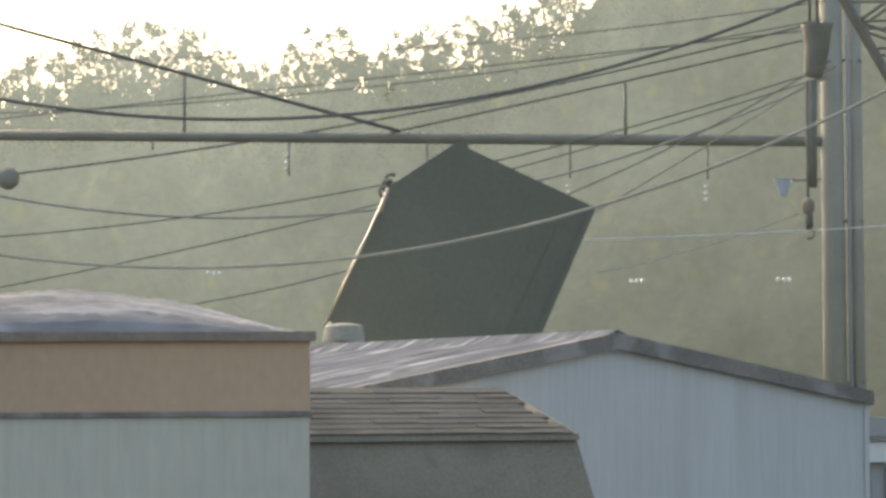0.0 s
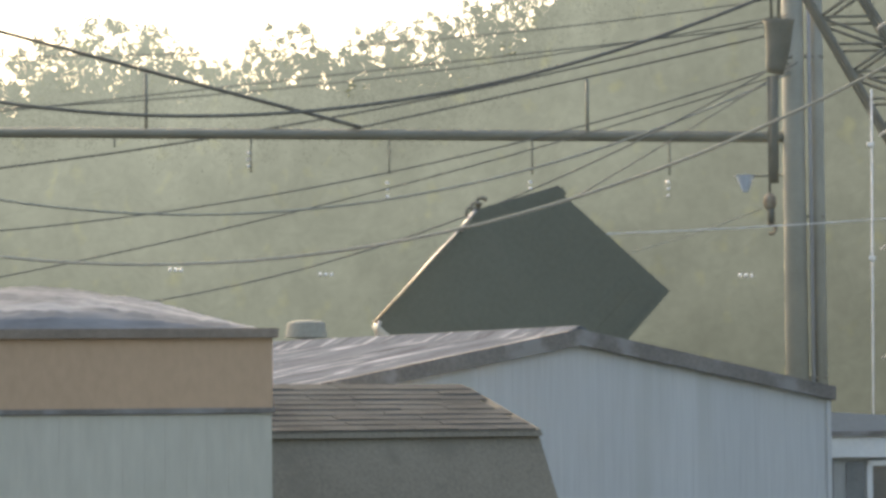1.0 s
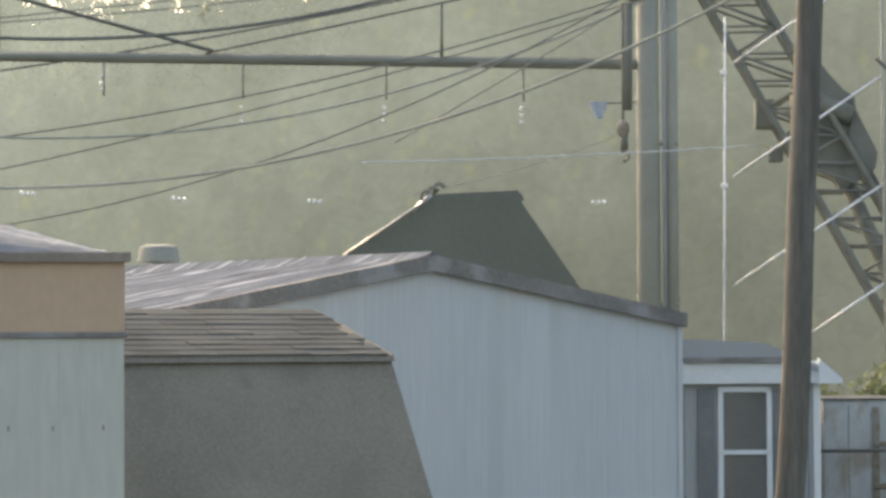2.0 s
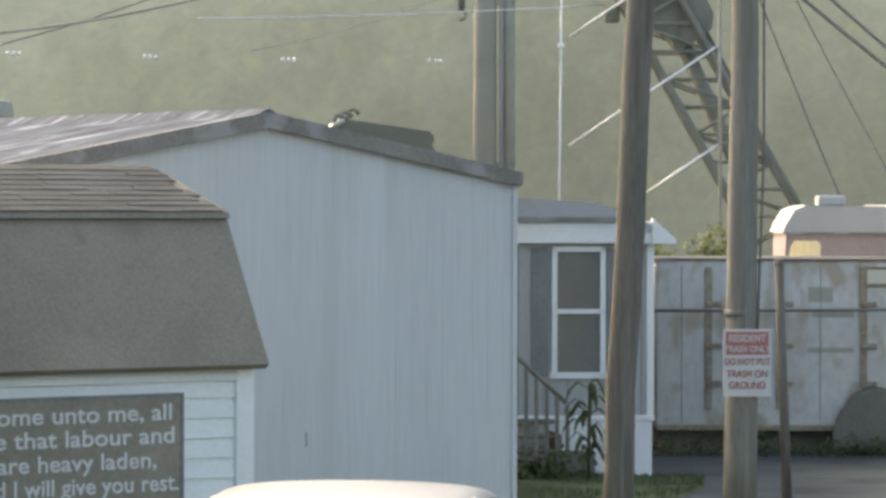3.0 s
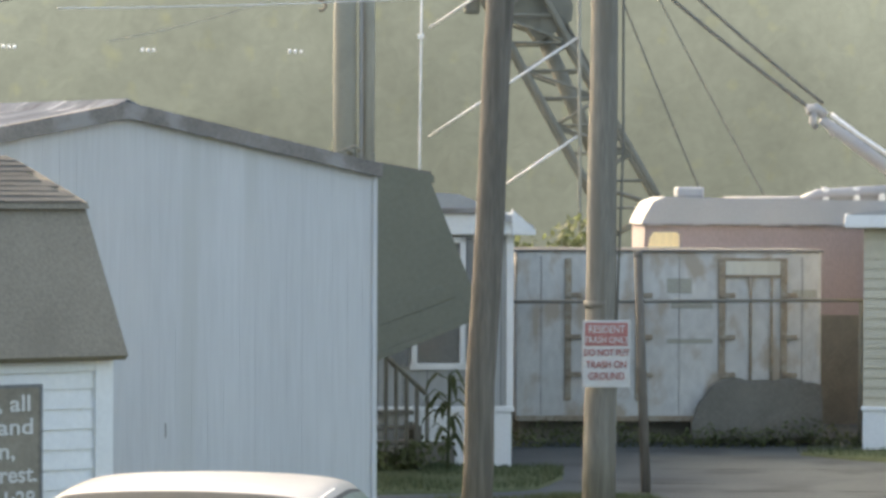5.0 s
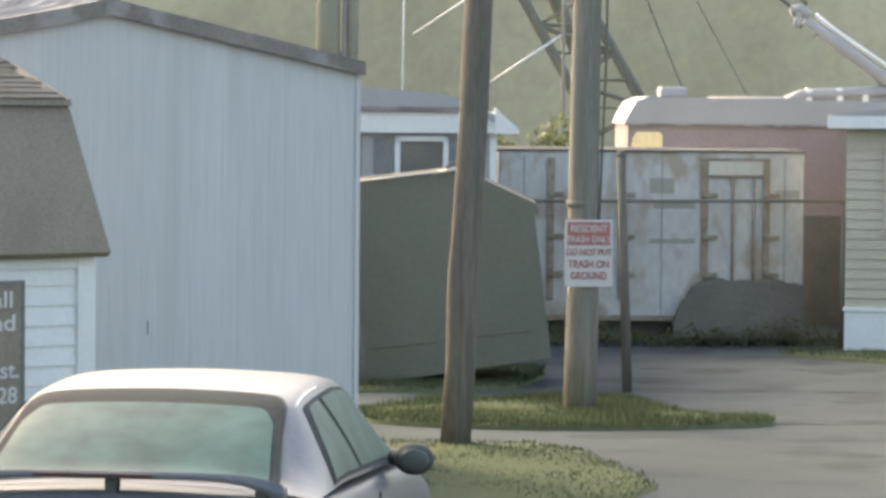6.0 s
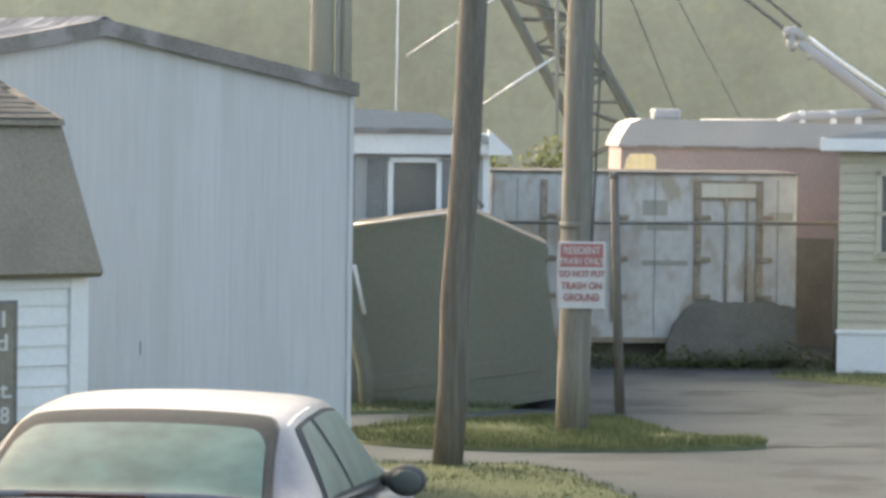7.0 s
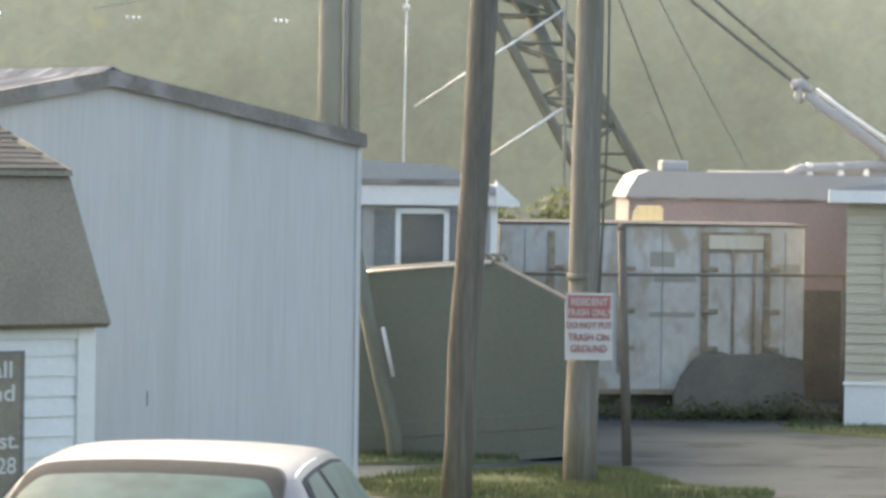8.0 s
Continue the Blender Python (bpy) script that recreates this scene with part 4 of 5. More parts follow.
# ---------------------------------------------------------------- structures behind
def gantry():
    """Steel cross-beam on a mast with hanging glass insulators."""
    d = 90.0
    ob = empty("power_gantry", Matrix.Translation((0, d, 0)), "steel power gantry beam with hanging insulators", "gantry")
    P = lambda a, b: spot(a, b, d) - Vector((0, d, 0))
    l, r = P(-1500, -230), P(745, -176)
    bm = tube([l, r], 0.14, 4)
    part("beam", bm, HAZE_STEEL, ob)
    for a, b0, b1 in ((-1210, -330, -225), (-412, -314, -212), (383, -286, -190)):
        part("rod", tube([P(a, b0), P(a, b1)], 0.045, 6), HAZE_STEEL, ob)
    for a, b in ((-470, -205), (-222, -200), (28, -193), (284, -188), (528, -182)):
        part("hanger", tube([P(a, b), P(a, b + (70 if a > -400 else 25))], 0.025, 6), HAZE_STEEL, ob)
    for a, b in ((-226, -165), (24, -107), (280, -104), (525, -100), (790, -330)):
        for k in range(3):
            part("insulator", ball(P(a, b + k * 12), 0.05, (1, 1, 0.85), detail=2), GLASS_INS, ob, "glass insulator disc")
    for a, b in ((-360, 43), (-88, 55), (155, 61), (400, 66), (660, 67)):
        for k in range(3):
            part("insulator", ball(P(a + (k - 1) * 10, b + 0.5 * k), 0.056, (0.8, 1, 1), detail=2), GLASS_INS, ob, "glass insulator disc")
    mast = empty("steel_mast", Matrix.Translation((P(748, 0).x, d, 0)), "tall dark steel mast with a pale conduit", "mast")
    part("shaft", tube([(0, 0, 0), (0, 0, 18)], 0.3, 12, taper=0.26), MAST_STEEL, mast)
    # pale bar stands in for the glint along the shaft's edge
    part("conduit", tube([(0.4, -0.1, 0), (0.4, -0.1, 18)], 0.05, 8), CAMPER_TOP, mast, "pale conduit, sunlit edge put in its colour")
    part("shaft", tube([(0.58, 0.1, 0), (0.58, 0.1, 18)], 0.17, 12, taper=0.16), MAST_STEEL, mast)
    for z in (4.0, 8.0, 12.0, 16.0):
        part("tie_band", cube(-0.3, 0.75, -0.05, 0.05, z, z + 0.08, 0.01), HAZE_STEEL, mast)
    # lamp on the mast
    lp = empty("yard_lamp", Matrix.Translation(spot(661, -95, d)), "blue-white cone-shaped yard lamp on an arm", "lamp")
    cone = bmesh.new()
    bmesh.ops.create_cone(cone, cap_ends=True, segments=16, radius1=0.07, radius2=0.25, depth=0.42)
    part("housing", cone, LAMP_SHADE, lp)
    part("arm", tube([(0.1, 0, 0.18), (1.1, 0, 0.2)], 0.03, 6), HAZE_STEEL, lp)
    # ball marker
    thing("cable_marker_ball", ball((0, 0, 0), 0.29, detail=3), HAZE_STEEL, Matrix.Translation(spot(-736, -133, d)), "dark round marker ball on an overhead cable", "marker")


def crane():
    d = 75.0
    ob = empty("crane_boom", Matrix.Translation((0, d, 0)), "dark lattice crane boom rising behind the homes", "crane")
    P = lambda a, b, off=0.0: spot(a, b, d) - Vector((0, d - off, 0))
    # boom: foot at the lower right, head up to the left
    def chord(t, side, off):
        if side < 0:
            return P(1225 - 590 * t, 390 - 1060 * t, off)
        return P(1338 - 610 * t, 390 - 1060 * t, off)
    for side in (-1, 1):
        for off in (-0.7, 0.7):
            part("chord", tube([chord(t / 8, side, off) for t in range(9)], 0.075, 6), DARK_STEEL, ob)
    n = 22
    for i in range(n):
        t0, t1 = i / n, (i + 1) / n
        for off in (-0.7, 0.7):
            s = 1 if i % 2 else -1
            part("lacing", tube([chord(t0, s, off), chord(t1, -s, off)], 0.035, 5), DARK_STEEL, ob)
            part("lacing", tube([chord(t1, -1, off), chord(t1, 1, off)], 0.03, 5), DARK_STEEL, ob)
    part("boom_cylinder", tube([P(1215, 300), P(1090, 20)], 0.16, 10), DARK_STEEL, ob)
    # winch housing between the chords, with drum, motor and hoses
    hull = [P(a, b) for a, b in [(1035, -195), (1060, -160), (1091, -124), (1109, -114), (1112, -88), (1149, -14), (1146, 13), (1121, 31), (1087, 52), (1067, 26), (1030, 0), (1000, -50), (1000, -140)]]
    part("winch_housing", prism([(v.x, v.z) for v in reversed(hull)], -0.5, 0.5), DARK_STEEL, ob)
    part("winch_plate", prism([(v.x, v.z) for v in reversed(hull[3:9])], -0.58, -0.5), DARK_STEEL, ob)
    q = P(1075, -100)
    part("winch_drum", tube([q + Vector((-0.3, -0.6, 0)), q + Vector((0.35, -0.6, -0.25))], 0.2, 14), DARK_STEEL, ob)
    part("winch_motor", ball(P(1015, -40) + Vector((0, -0.5, 0)), 0.3, (1.1, 0.9, 0.8)), DARK_STEEL, ob)
    part("hydraulic_hose", tube([P(1010, -190), P(1085, -120), P(1110, -40), P(1150, 40), P(1215, 170)], 0.05, 6), CABLE, ob)
    part("hydraulic_hose", tube([P(1068, -130), P(1104, -60), P(1131, 0), P(1190, 110)], 0.04, 6), CABLE, ob)
    part("sheave_bracket", cube(-0.22, 0.22, -0.4, 0.4, -0.3, 0.3, 0.05, Matrix.Translation(P(955, -85))), DARK_STEEL, ob)
    part("pulley", cube(-0.16, 0.16, -0.2, 0.2, -0.16, 0.16, 0.05, Matrix.Translation(P(972, -14))), DARK_STEEL, ob)
    part("carriage", cube(-2.0, 2.5, -1.3, 1.3, 0.0, 1.7, 0.1, Matrix.Translation((P(1290, 390).x, 0, 0))), DARK_STEEL, ob)
    part("head_sheave", cube(-0.5, 0.9, -0.5, 0.5, -0.35, 0.35, 0.1, Matrix.Translation(P(690, -660))), DARK_STEEL, ob)
    # hook block
    hk = empty("crane_hook", Matrix.Translation(spot(708, -140, d)), "hanging crane hook block on steel rope", "crane hook")
    Q = lambda a, b: spot(a, b, d) - spot(708, -140, d)
    part("block", tube([Q(724, -384), Q(724, -376), Q(723, -340), Q(718, -302), Q(716, -290)], 0.34, 12, taper=0.17), DARK_STEEL, hk)
    part("rope", tube([Q(710, -650), Q(711, -380)], 0.03, 6), CABLE, hk)
    part("rope", tube([Q(724, -650), Q(724, -380)], 0.03, 6), CABLE, hk)
    part("shank", tube([Q(714, -285), Q(712, -95)], 0.1, 8), DARK_STEEL, hk)
    part("rope", tube([Q(704, -285), Q(704, -60)], 0.025, 6), CABLE, hk)
    part("swivel_ball", ball(Q(704, -62), 0.16, (0.9, 0.9, 1.2)), RUST, hk)
    part("shank", tube([Q(706, -62), Q(706, -25)], 0.08, 8), DARK_STEEL, hk)
    c = Q(705, -14)
    part("hook", tube([c + Vector((0.1 * math.cos(a), 0, 0.1 * math.sin(a))) for a in [2.2 - 0.42 * i for i in range(11)]], 0.035, 8), RUST, hk)


def tower():
    d = 65.0
    ob = empty("lattice_tower", Matrix.Translation((0, d, 0)), "galvanized lattice tower with diagonal braces coloured as sunlit", "tower")
    P = lambda a, b: spot(a, b, d) - Vector((0, d, 0))
    # white leg and bright braces: sunlight painted on, the other leg stays grey
    part("leg", tube([P(877, 612), P(885, -258)], 0.017, 8), WHITE_PAINT, ob, "pale leg, sunlight put in its colour")
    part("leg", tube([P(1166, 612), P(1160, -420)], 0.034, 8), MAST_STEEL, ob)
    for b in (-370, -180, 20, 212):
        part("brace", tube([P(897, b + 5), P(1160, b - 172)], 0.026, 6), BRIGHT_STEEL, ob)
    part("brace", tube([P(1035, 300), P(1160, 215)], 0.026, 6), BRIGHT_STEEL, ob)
    for b in (-160, 40):
        part("collar", cube(-0.06, 0.06, -0.06, 0.06, -0.04, 0.04, 0.01, Matrix.Translation(P(882, b))), BRIGHT_STEEL, ob)


def cables():
    # cable tones hold the haze in their base colour
    kinds = {"thick": (CABLE, "thick black bundled overhead cable"), "thin": (CABLE, "thin black overhead power cable"), "grey": (MAST_STEEL, "pale grey overhead service cable"), "pale": (BRIGHT_STEEL, "pale thin steel guy wire")}
    eye = Vector((0, 0, EYE))

    def run(a0, b0, a1, b1, d, d1, drop, r, kind):
        # bearings of both ends, distance of the near and of the far end, sag at the near distance, radius there
        line = sag(spot(a0, b0, d), spot(a1, b1, d), drop, 40)
        line = [eye + (v - eye) * (1 + (d1 / d - 1) * i / 40) for i, v in enumerate(line)]
        mid = (line[0] + line[-1]) / 2
        mt, label = kinds[kind]
        thing("overhead_cable", tube([v - mid for v in line], r, 6, taper=r * d1 / d), mt, Matrix.Translation(mid), label, "cable", "overhead cables")

    run(-1300, -573, -25, -208, 60, 90, 0.02, 0.034, "thick")
    run(-1400, -485, 760, -451, 60, 90, 2.21, 0.034, "thick")
    run(-736, -140, 760, -396, 90, 90, 0.39, 0.027, "thin")
    run(-1400, -323, 760, -298, 60, 90, 2.4, 0.022, "grey")
    run(-1400, -24, 760, -312, 62, 90, 0.96, 0.015, "thin")
    run(-1400, -176, 1060, -379, 34, 30, 1.61, 0.017, "grey")
    run(-1400, -185, 760, -378, 70, 90, 0.02, 0.015, "thin")
    run(-1400, -400, 760, -428, 72, 90, 0.77, 0.014, "thin")
    run(-1400, -263, 760, -397, 70, 90, 0.67, 0.014, "thin")
    run(-1400, 159, 760, -298, 62, 90, 0.49, 0.014, "thin")
    run(-700, 127, 760, -327, 62, 90, 0.97, 0.014, "thin")
    run(-40, -204, 760, -369, 90, 90, 0.03, 0.028, "thin")
    run(300, -42, 760, -311, 64, 90, 0.03, 0.012, "thin")
    run(240, -7, 960, -32, 70, 75, 0.05, 0.014, "pale")
    run(330, 51, 690, -50, 70, 75, 0.10, 0.01, "grey")
    run(1150, -182, 1580, 170, 52, 52, 0.08, 0.03, "thick")
    run(1200, -190, 1596, 156, 52, 52, 0.08, 0.026, "thick")
    run(1205, -110, 1429, 432, 75, 75, 0.06, 0.0175, "thin")
    run(1262, -110, 1491, 318, 48, 48, 0.04, 0.011, "thin")


# ---------------------------------------------------------------- trees
# the wood's tree tops against the sky: x and height
SKYLINE = [(-42, 18.6), (-39, 18.1), (-36.8, 18.0), (-35.3, 18.1), (-33.9, 18.3), (-32.7, 18.7), (-31, 19.4), (-29.3, 19.6), (-27.9, 20.0), (-26.7, 19.2), (-25.3, 18.5), (-24.1, 17.9), (-23.4, 17.0), (-22.6, 18.9), (-21, 19.4), (-19.6, 19.2), (-18.2, 19.1), (-16.8, 19.4), (-15.4, 19.5), (-14.3, 18.9), (-13.3, 20.3), (-12, 20.9), (-10.5, 23), (-8, 25.0), (-5, 25.6), (-2, 26), (1, 26), (4, 26), (7, 25.4), (10, 26), (14, 25), (18, 26), (22, 25)]


def leaves(lobes, size, rng):
    """One mesh of single kite-shaped leaves, scattered through the lobes (x, y, z, radius, count)."""
    spots = []
    for x, y, z, r, n in lobes:
        d = rng.normal(size=(n, 3))
        d /= np.linalg.norm(d, axis=1)[:, None]
        d *= (0.25 + 0.75 * rng.random((n, 1)) ** 0.5) * np.array([[r, r, r * 1.15]])
        spots.append(d + np.array([[x, y, z]]))
    p = np.concatenate(spots)
    n = len(p)
    u = rng.normal(size=(n, 3))
    u /= np.linalg.norm(u, axis=1)[:, None]
    w = np.cross(u, rng.normal(size=(n, 3)))
    w /= np.linalg.norm(w, axis=1)[:, None]
    s = size * rng.uniform(0.6, 1.3, (n, 1))
    v = np.stack([p - u * s, p + w * s * 0.55, p + u * s, p - w * s * 0.55], 1).reshape(-1, 3)
    me = bpy.data.meshes.new("leaves")
    me.from_pydata(v.tolist(), [], np.arange(4 * n).reshape(n, 4).tolist())
    me.materials.append(LEAF)
    return me


def tree_parts(seed, height):
    rng = np.random.default_rng(seed)
    lobes = []
    spread = height * 0.2
    for k in range(60):
        t = rng.random() ** 0.7
        z = height * (0.2 + 0.77 * t)
        wide = spread * (1.0 - 0.8 * max(0, (t - 0.3) / 0.7) ** 1.4)
        a, r = rng.uniform(0, 6.28), wide * rng.random() ** 0.5
        lobes.append((r * math.cos(a), r * math.sin(a), z, height * rng.uniform(0.03, 0.065) * (1.1 - 0.4 * t), 85))
    trunk = tube([(0, 0, -0.2), (0.1, 0, height * 0.4), (0, 0.1, height * 0.75), (0.05, 0, height * 0.95)], height * 0.012, 8, taper=0.05)
    for x, y, z, s, n in lobes[::4]:
        tube([(0.05, 0, z * 0.8), (x * 0.5, y * 0.5, z * 0.9), (x, y, z)], height * 0.003, 5, trunk, taper=0.02)
    return trunk, leaves(lobes, 0.15, rng)


def trees():
    kinds = []
    for i in range(5):
        tk, me = tree_parts(20 + i, 20.0)
        ob = empty("tree", Matrix.Translation((0, 150, 0)), "tall leafy deciduous tree in hazy morning light", "tree", "trees on the hillside")
        part("trunk", tk, BARK, ob)
        new("crown", me).parent = ob
        kinds.append(ob)
    rng = random.Random(5)
    rows = [(x, 147.5 + rng.uniform(-1, 1), h) for x, h in SKYLINE]
    rows += [(x + rng.uniform(-0.6, 0.6) + 1.2, 153 + rng.uniform(-2, 2), h * 0.985) for x, h in SKYLINE]
    for i, (x, y, h) in enumerate(rows):
        m = pose(x, y, 0, 0, 0, rng.uniform(0, 360))
        s = h / 20
        ob = kinds[i] if i < 5 else copy_thing(kinds[i % 5], m)
        ob.matrix_world = m
        s *= 0.9
        ob.scale = (s * rng.uniform(0.95, 1.2),) * 2 + (s,)
    # shrubs by the fence line
    sh = bmesh.new()
    r2 = random.Random(9)
    for k in range(34):
        leaf_cloud(sh, (r2.uniform(-0.75, 0.6), r2.uniform(-0.4, 0.4), r2.uniform(0.3, 2.65)), (0.3, 0.3, 0.3), 70, 0.06, r2)
    p = spot(1115, 400, 46)
    thing("shrub", sh, BUSH, Matrix.Translation((p.x, p.y, 0)), "bright green leafy shrub behind the trailer", "shrub", kind="")


def crest(x):
    """Height of the far canopy, a little below the tree tops of the skyline."""
    return float(np.interp(x, [p[0] for p in SKYLINE], [p[1] for p in SKYLINE])) - 2.8 + 0.5 * noise.noise(Vector((x * 0.9, 0, 0)))


def backdrop():
    """Far wooded slope, its sunlit morning haze put in as emission: a canopy of rounded crowns."""
    bm = bmesh.new()
    rows = []
    for j in range(81):
        k = j / 80
        row = []
        for i in range(281):
            x = -90 + 0.5 * i
            z = crest(x) * k
            p = Vector((x * 0.42, z * 0.34, 3.0))
            d = noise.voronoi(p)[0][0]
            bump = 1.3 * (0.55 - d) + 0.5 * noise.noise(p * 3.3) + 0.3 * noise.noise(p * 8.0)
            edge = min(1, k * 6)
            row.append(bm.verts.new((x + 0.3 * noise.noise(p * 5), 130 + 15 * k - bump * 1.5 * edge, z + bump * 0.55 * edge - 0.4 * (1 - k))))
        rows.append(row)
    for a, b in zip(rows, rows[1:]):
        for i in range(280):
            bm.faces.new((a[i], a[i + 1], b[i + 1], b[i])).smooth = True
    hill = material("haze_glow_wooded_slope", (0.02, 0.024, 0.014), 1.0, spec=0.0, vary=0.45, scale=0.35, grain=2.2, bump=0.8)
    n, l = hill.node_tree.nodes, hill.node_tree.links
    b = n["Principled BSDF"]
    co = n.new("ShaderNodeTexCoord")

    def maths(op, x, y):
        q = n.new("ShaderNodeMath")
        q.operation = op
        for slot, v in zip(q.inputs, (x, y)):
            if isinstance(v, (int, float)):
                slot.default_value = v
            else:
                l.new(v, slot)
        return q.outputs[0]

    def ranged(src, a0, a1, b0, b1):
        q = n.new("ShaderNodeMapRange")
        for slot, v in zip(q.inputs[1:5], (a0, a1, b0, b1)):
            slot.default_value = v
        l.new(src, q.inputs[0])
        return q.outputs[0]

    tones = []
    for scale, detail, lo, hi in ((0.07, 2, 0.86, 1.14), (2.2, 5, 0.95, 1.05)):
        ns = n.new("ShaderNodeTexNoise")
        ns.inputs["Scale"].default_value, ns.inputs["Detail"].default_value = scale, detail
        l.new(co.outputs["Object"], ns.inputs[0])
        tones.append(ranged(ns.outputs[0], 0.3, 0.7, lo, hi))
    # crowns painted into the glow: rounded clumps, bright on their heads, with ragged edges
    flat = n.new("ShaderNodeMapping")
    flat.inputs["Scale"].default_value = (1, 0, 0.8)
    l.new(co.outputs["Object"], flat.inputs[0])
    rag = n.new("ShaderNodeTexNoise")
    rag.inputs["Scale"].default_value, rag.inputs["Detail"].default_value = 1.1, 5
    l.new(flat.outputs[0], rag.inputs[0])
    push = n.new("ShaderNodeVectorMath")
    push.operation = "MULTIPLY_ADD"
    push.inputs[1].default_value = (1.9, 1.9, 1.9)
    l.new(rag.outputs["Color"], push.inputs[0])
    l.new(flat.outputs[0], push.inputs[2])
    for scale, lo, hi in ((0.3, 0.94, 1.06), (0.85, 0.95, 1.05)):
        vo = n.new("ShaderNodeTexVoronoi")
        vo.feature = "SMOOTH_F1"
        vo.inputs["Scale"].default_value = scale
        l.new(push.outputs[0], vo.inputs["Vector"])
        tones.append(ranged(vo.outputs["Distance"], 0.15, 0.75, hi, lo))
    # haze put in as emission colour, with yellower sunlit patches painted in
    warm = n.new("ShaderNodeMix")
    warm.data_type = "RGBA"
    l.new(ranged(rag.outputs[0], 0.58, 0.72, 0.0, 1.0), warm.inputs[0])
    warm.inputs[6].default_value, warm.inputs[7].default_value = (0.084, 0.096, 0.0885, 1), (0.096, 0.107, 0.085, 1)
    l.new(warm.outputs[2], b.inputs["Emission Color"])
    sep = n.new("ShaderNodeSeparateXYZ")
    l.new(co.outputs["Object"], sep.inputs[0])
    tones.append(ranged(sep.outputs[0], -42, 0, 1.5, 0.8))      # painted haze glow, brightest towards the sun
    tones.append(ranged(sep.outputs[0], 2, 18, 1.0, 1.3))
    # the painted haze glow also grows with height
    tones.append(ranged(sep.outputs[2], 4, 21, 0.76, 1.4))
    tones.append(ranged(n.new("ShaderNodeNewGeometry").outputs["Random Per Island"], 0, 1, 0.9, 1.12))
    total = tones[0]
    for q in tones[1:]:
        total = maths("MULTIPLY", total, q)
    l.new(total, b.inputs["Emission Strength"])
    # one far canopy of leaves over the slope and along its crest
    g = np.random.default_rng(3)
    lobes = []
    for _ in range(420):
        x, k = g.uniform(-50, 26), 1.0 - 0.16 * g.random() ** 2
        r = g.uniform(0.4, 1.2)
        lobes.append((x, 129.0 + 15 * k, crest(x) * k + g.uniform(-0.3, 0.6) * r, r, 34))
    for x, h in SKYLINE:
        for dx in (-1.2, 0.0, 1.2):
            for _ in range(38):
                t = g.random()
                hh = h - abs(dx) * 0.9 - g.uniform(0, 0.8)
                lobes.append((x + dx + g.normal() * (1.5 - 1.1 * t), 144.5 + g.normal(), hh - 4.2 * (1 - t) ** 1.3, g.uniform(0.25, 0.55) * (1.25 - 0.6 * t), 34))
    woods = leaves(lobes, 0.105, g)
    # the leaves carry the slope's haze emission too
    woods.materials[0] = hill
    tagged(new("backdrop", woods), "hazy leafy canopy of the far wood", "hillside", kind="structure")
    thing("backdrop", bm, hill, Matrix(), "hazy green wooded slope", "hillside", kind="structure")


# ---------------------------------------------------------------- the dumpster
DW, DH, DD = 2.23, 2.03, 1.6
FACE = 36.3


def build_dumpster():
    """Front-load dumpster: level pose, origin at the top corner where the lid slope begins."""
    ob = empty("dumpster", Matrix(), "dark green steel front-load dumpster with sloped lid", "dumpster")
    top, ax, az = 1.56, 0.694, 0.456
    o = [(0, 0), (ax, -az), (ax + 0.01, -1.925), (ax - DW + 0.03, -DH + 0.045), (-top, 0)]
    part("body", prism(o, 0, DD), DUMP, ob)
    for y in (-0.006, DD - 0.035):
        part("rim", prism([(-top - 0.03, 0.03), (0.02, 0.03), (ax + 0.05, -az + 0.02), (ax + 0.03, -az - 0.06), (0, -0.05), (-top - 0.03, -0.05)], y, y + 0.045), DUMP, ob)
    # bright strip drawn for the sunlit edge
    part("front_edge", cube(-top - 0.05, -top + 0.02, -0.03, 0.06, -DH, 0.02, 0.01), DUMP_EDGE, ob, "bright edge strip, sunlight put in its colour")
    part("base_rail", prism([(ax - DW, -DH + 0.01), (ax + 0.01, -1.945), (ax + 0.01, -1.885), (ax - DW, -DH + 0.075)], -0.03, DD + 0.03), DUMP, ob)
    part("fork_pocket", cube(-1.5, 0.52, -0.009, 0.01, -1.66, -1.5, 0.004), DUMP, ob)
    part("lid", prism([(-0.02, 0.03), (ax + 0.03, -az + 0.035), (ax + 0.04, -az + 0.06), (-0.02, 0.06)], 0.02, DD - 0.02), BLACK, ob, "black plastic lid")
    part("lid", cube(-top, -0.03, 0.02, DD - 0.02, 0.02, 0.05, 0.008), BLACK, ob, "black plastic lid")
    for k in range(3):
        c = Vector((-0.07 + k * 0.075, 0.02 + 0.06 * k, 0.045))
        part("hinge_loop", tube([c + Vector((0.055 * math.cos(a), 0, 0.075 * math.sin(a))) for a in [math.pi * i / 8 for i in range(9)]], 0.02, 6), DARK_STEEL, ob)
    # thin bright bar painting the sunlit line along the lid
    part("lid_rim", tube([(-top, -0.03, 0.035), (-0.02, -0.03, 0.04)], 0.011, 8), DUMP_EDGE, ob, "bright lid rim for the sunlit edge")
    part("hinge_rod", tube([(-0.28, 0.0, 0.02), (-0.02, 0.0, 0.05)], 0.025, 8), DUMP_EDGE, ob, "bright hinge rod")
    part("corner_latch", tube([(-top + 0.06, -0.05, 0.0), (-top - 0.03, -0.05, -0.03), (-top - 0.1, -0.05, -0.11), (-top - 0.11, -0.05, -0.2)], 0.022, 8), DUMP_EDGE, ob, "bright curved latch bar")
    for child in ob.children:
        child.matrix_basis = Matrix.Translation((-0.012, 0, -0.045))
    return ob


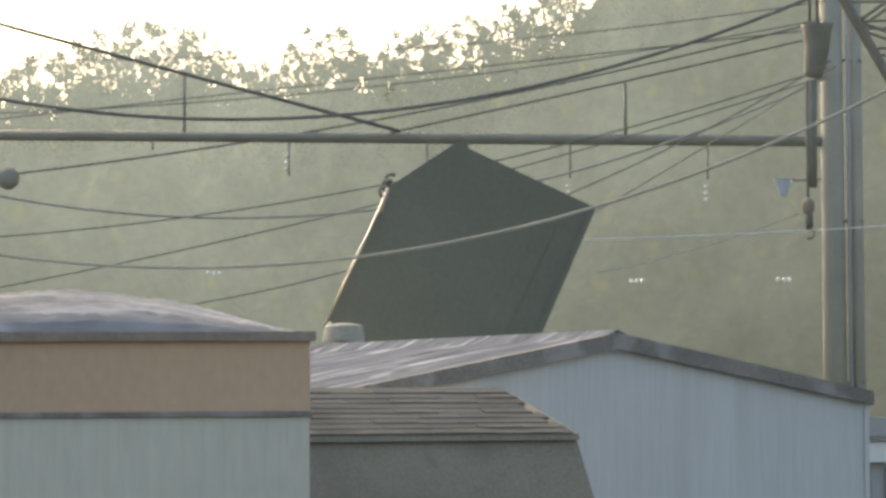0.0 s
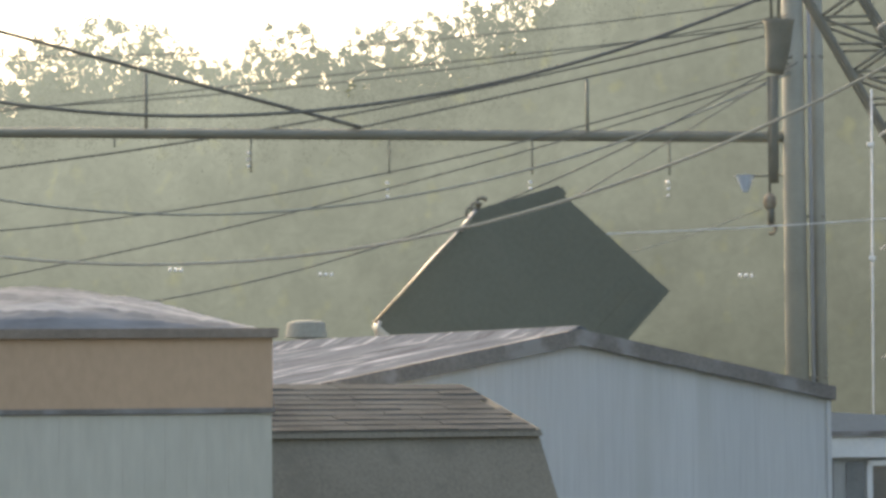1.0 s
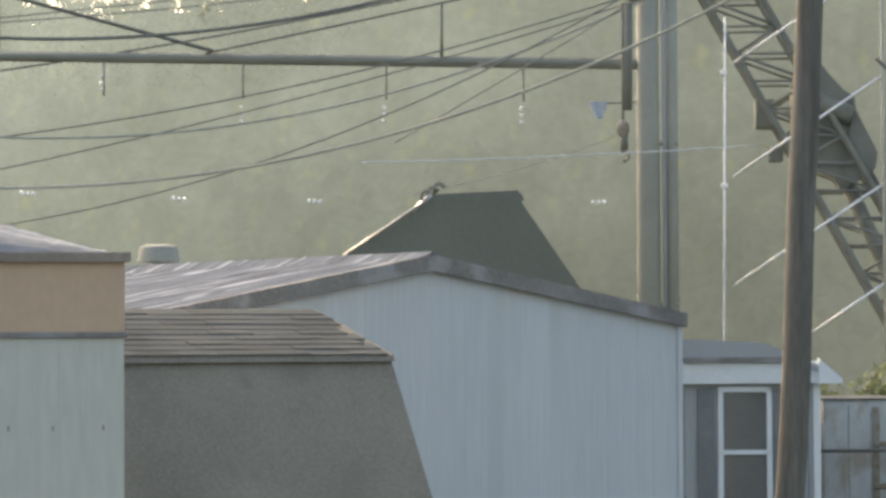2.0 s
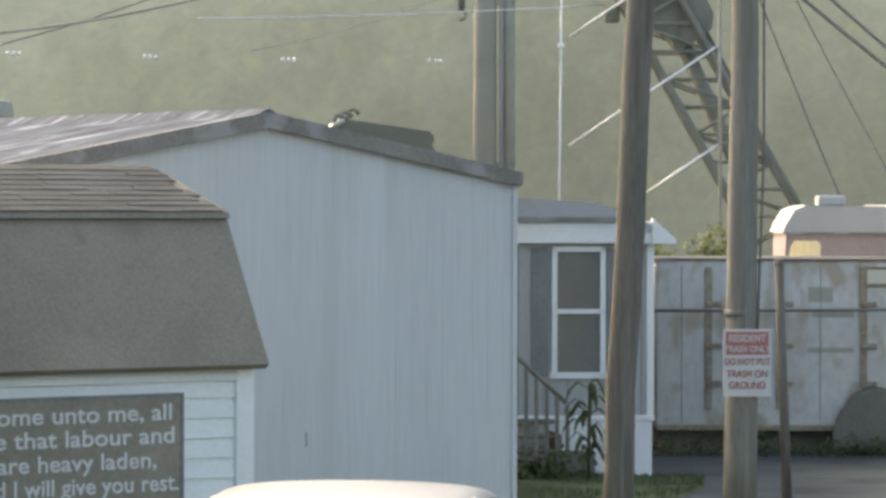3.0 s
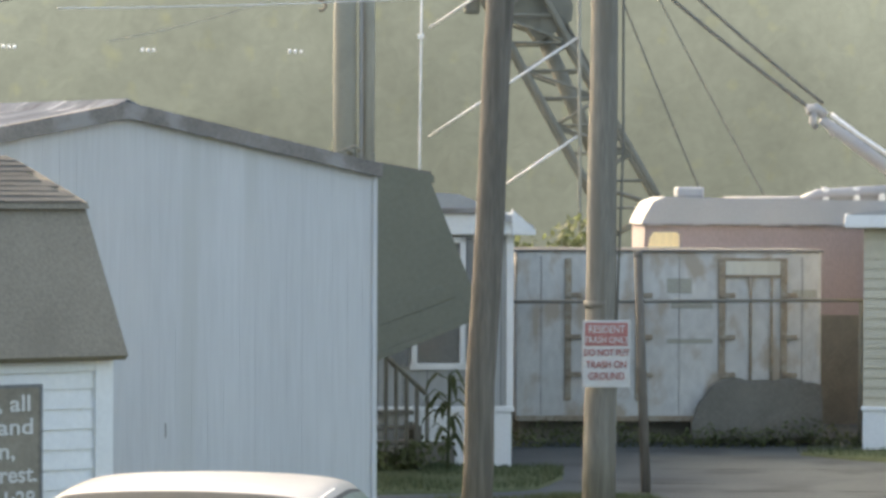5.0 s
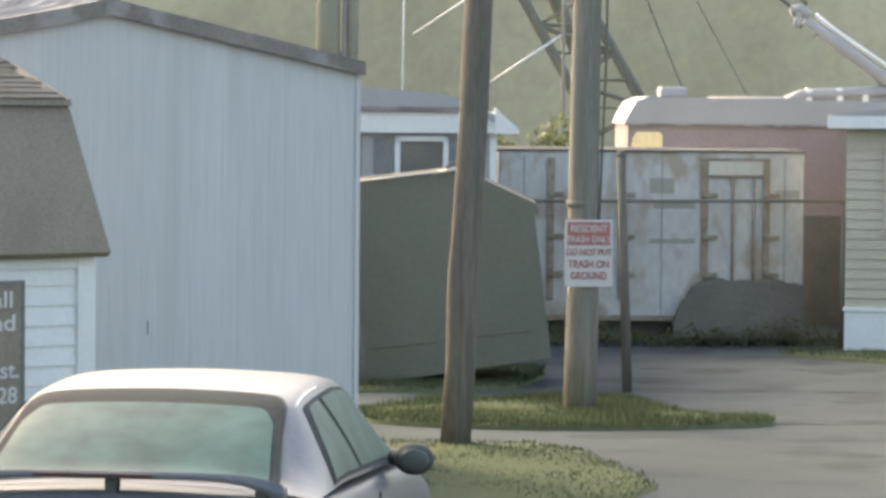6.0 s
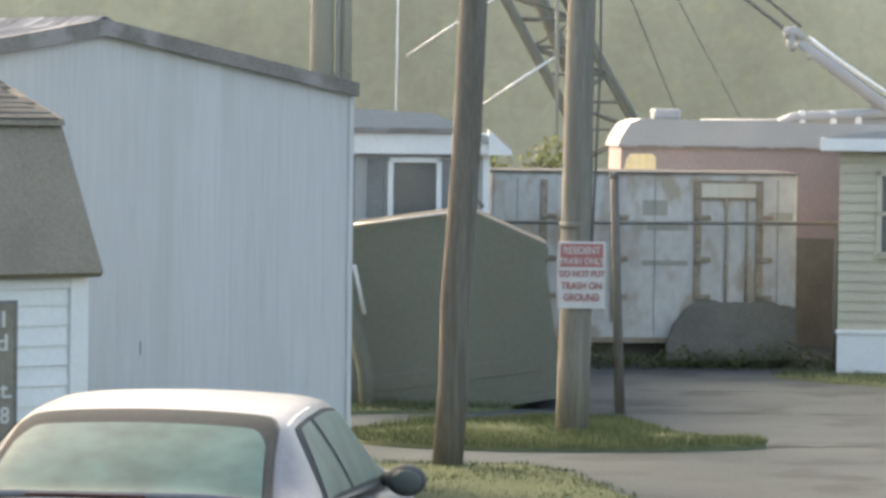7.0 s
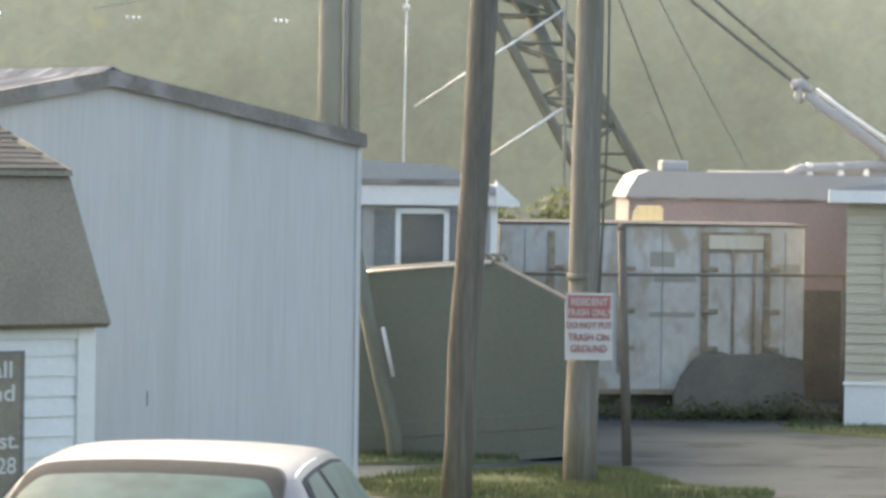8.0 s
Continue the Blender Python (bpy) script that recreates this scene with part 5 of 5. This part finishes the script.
def build_arm():
    """The truck's lifting arm beside the dumpster."""
    ob = empty("truck_lift_arm", Matrix(), "dark green lifting arm of a refuse truck", "lift arm")
    part("beam", tube([(-0.35, 0, 1.6), (0, 0, 0), (0.18, 0, -0.75), (0.2, 0, -1.2)], 0.08, 8), DUMP, ob)
    part("cylinder_rod", tube([(0.05, -0.12, 0.35), (0.16, -0.12, -0.14)], 0.02, 8), SIGN_WHITE, ob, "bright hydraulic rod")
    return ob


def motions():
    rows = []
    # time, bearing of the lid corner, turn about the line of sight
    for t, a, b, turn in ((0.0, -39, -110, -64.2), (0.5, 85, -94, -53.8), (1.0, 187, -59, -46.8), (1.5, 279, -10, -40), (2.0, 369, 50, -33.5), (2.2, 405, 83, -31),
                          (2.8, 487, 161, -24), (3.3, 522, 174, -22.5), (3.5, 525, 170, -23), (3.7, 523, 155, -27), (4.0, 511, 138, -33), (4.3, 552, 144, -32.5), (4.5, 613, 167, -29.8), (4.75, 690, 215, -25.5),
                          (5.0, 755, 252, -21), (5.2, 816, 313, -17.3), (5.6, 918, 407, -11.5), (6.0, 985, 453, -7), (6.3, 1009, 461, -6), (6.5, 1014, 466, -6.2), (7.0, 1014, 487, -8.0), (7.5, 1026, 490, -6.6), (8.0, 1044, 489, -4.6)):
        p = spot(a, b, FACE)
        yaw = math.degrees(math.atan((784 - a) * K)) 
        rows.append((t, Matrix.Translation(p) @ pose(0, 0, 0, 0, 0, yaw) @ pose(0, 0, 0, 0, turn, 0)))
    walk(dumpster, rows)
    q = lambda t, a, b, turn: (t, Matrix.Translation(spot(a, b, FACE - 0.3)) @ pose(0, 0, 0, 0, turn, 0))
    walk(arm, [q(0.0, 150, 640, 0), q(4.5, 600, 640, 0), q(5.6, 740, 640, 0), q(6.3, 790, 640, 0), q(7.0, 800, 648, 0), (8.0, q(8, 838, 668, 0)[1])])


ground = build_ground()
cracks()
backdrop()
white_home()
barn_shed()
near_trailer()
grey_home()
beige_home()
poles()
rusty_trailer()
fence()
camper()
bucket_truck()
parked_car()
gantry()
crane()
tower()
cables()
trees()
rg = random.Random(7)
island = patch("verge_island", [(0.3, 33.6), (1.6, 34.6), (2.6, 34.9), (3.1, 33.2), (3.85, 32.3), (3.0, 31.7), (1.4, 31.6), (0.2, 32.2)], 0.05, SOIL, "grassy verge island in the lane", "verge")
near_turf = patch("lawn", [(-6, 30.2), (0.6, 30.2), (1.75, 29.9), (2.15, 28.4), (2.3, 26.8), (1.5, 24), (0.6, 19), (-6, 19)], 0.04, SOIL, "patchy lawn beside the parked car", "lawn")
far_turf = patch("far_verge", [(-1, 38.6), (1.9, 38.8), (2.0, 37.3), (1.55, 36.0), (0.3, 35.5), (-1, 35.6)], 0.04, SOIL, "grass strip before the grey home", "verge")
side_turf = patch("side_verge", [(5.0, 41.3), (5.5, 40.4), (7, 39.3), (11, 39.2), (11, 41.5), (6, 41.6)], 0.04, SOIL, "grass strip along the beige home", "verge")
grass_on(island, 16000, 0.085, 0.05, "long rough grass on the verge island", rg)
grass_on(near_turf, 52000, 0.045, 0.04, "short sunlit lawn grass", rg)
grass_on(far_turf, 9000, 0.07, 0.04, "short grass before the grey home", rg)
grass_on(side_turf, 7000, 0.07, 0.04, "short grass along the beige home", rg)
dumpster = build_dumpster()
arm = build_arm()
motions()
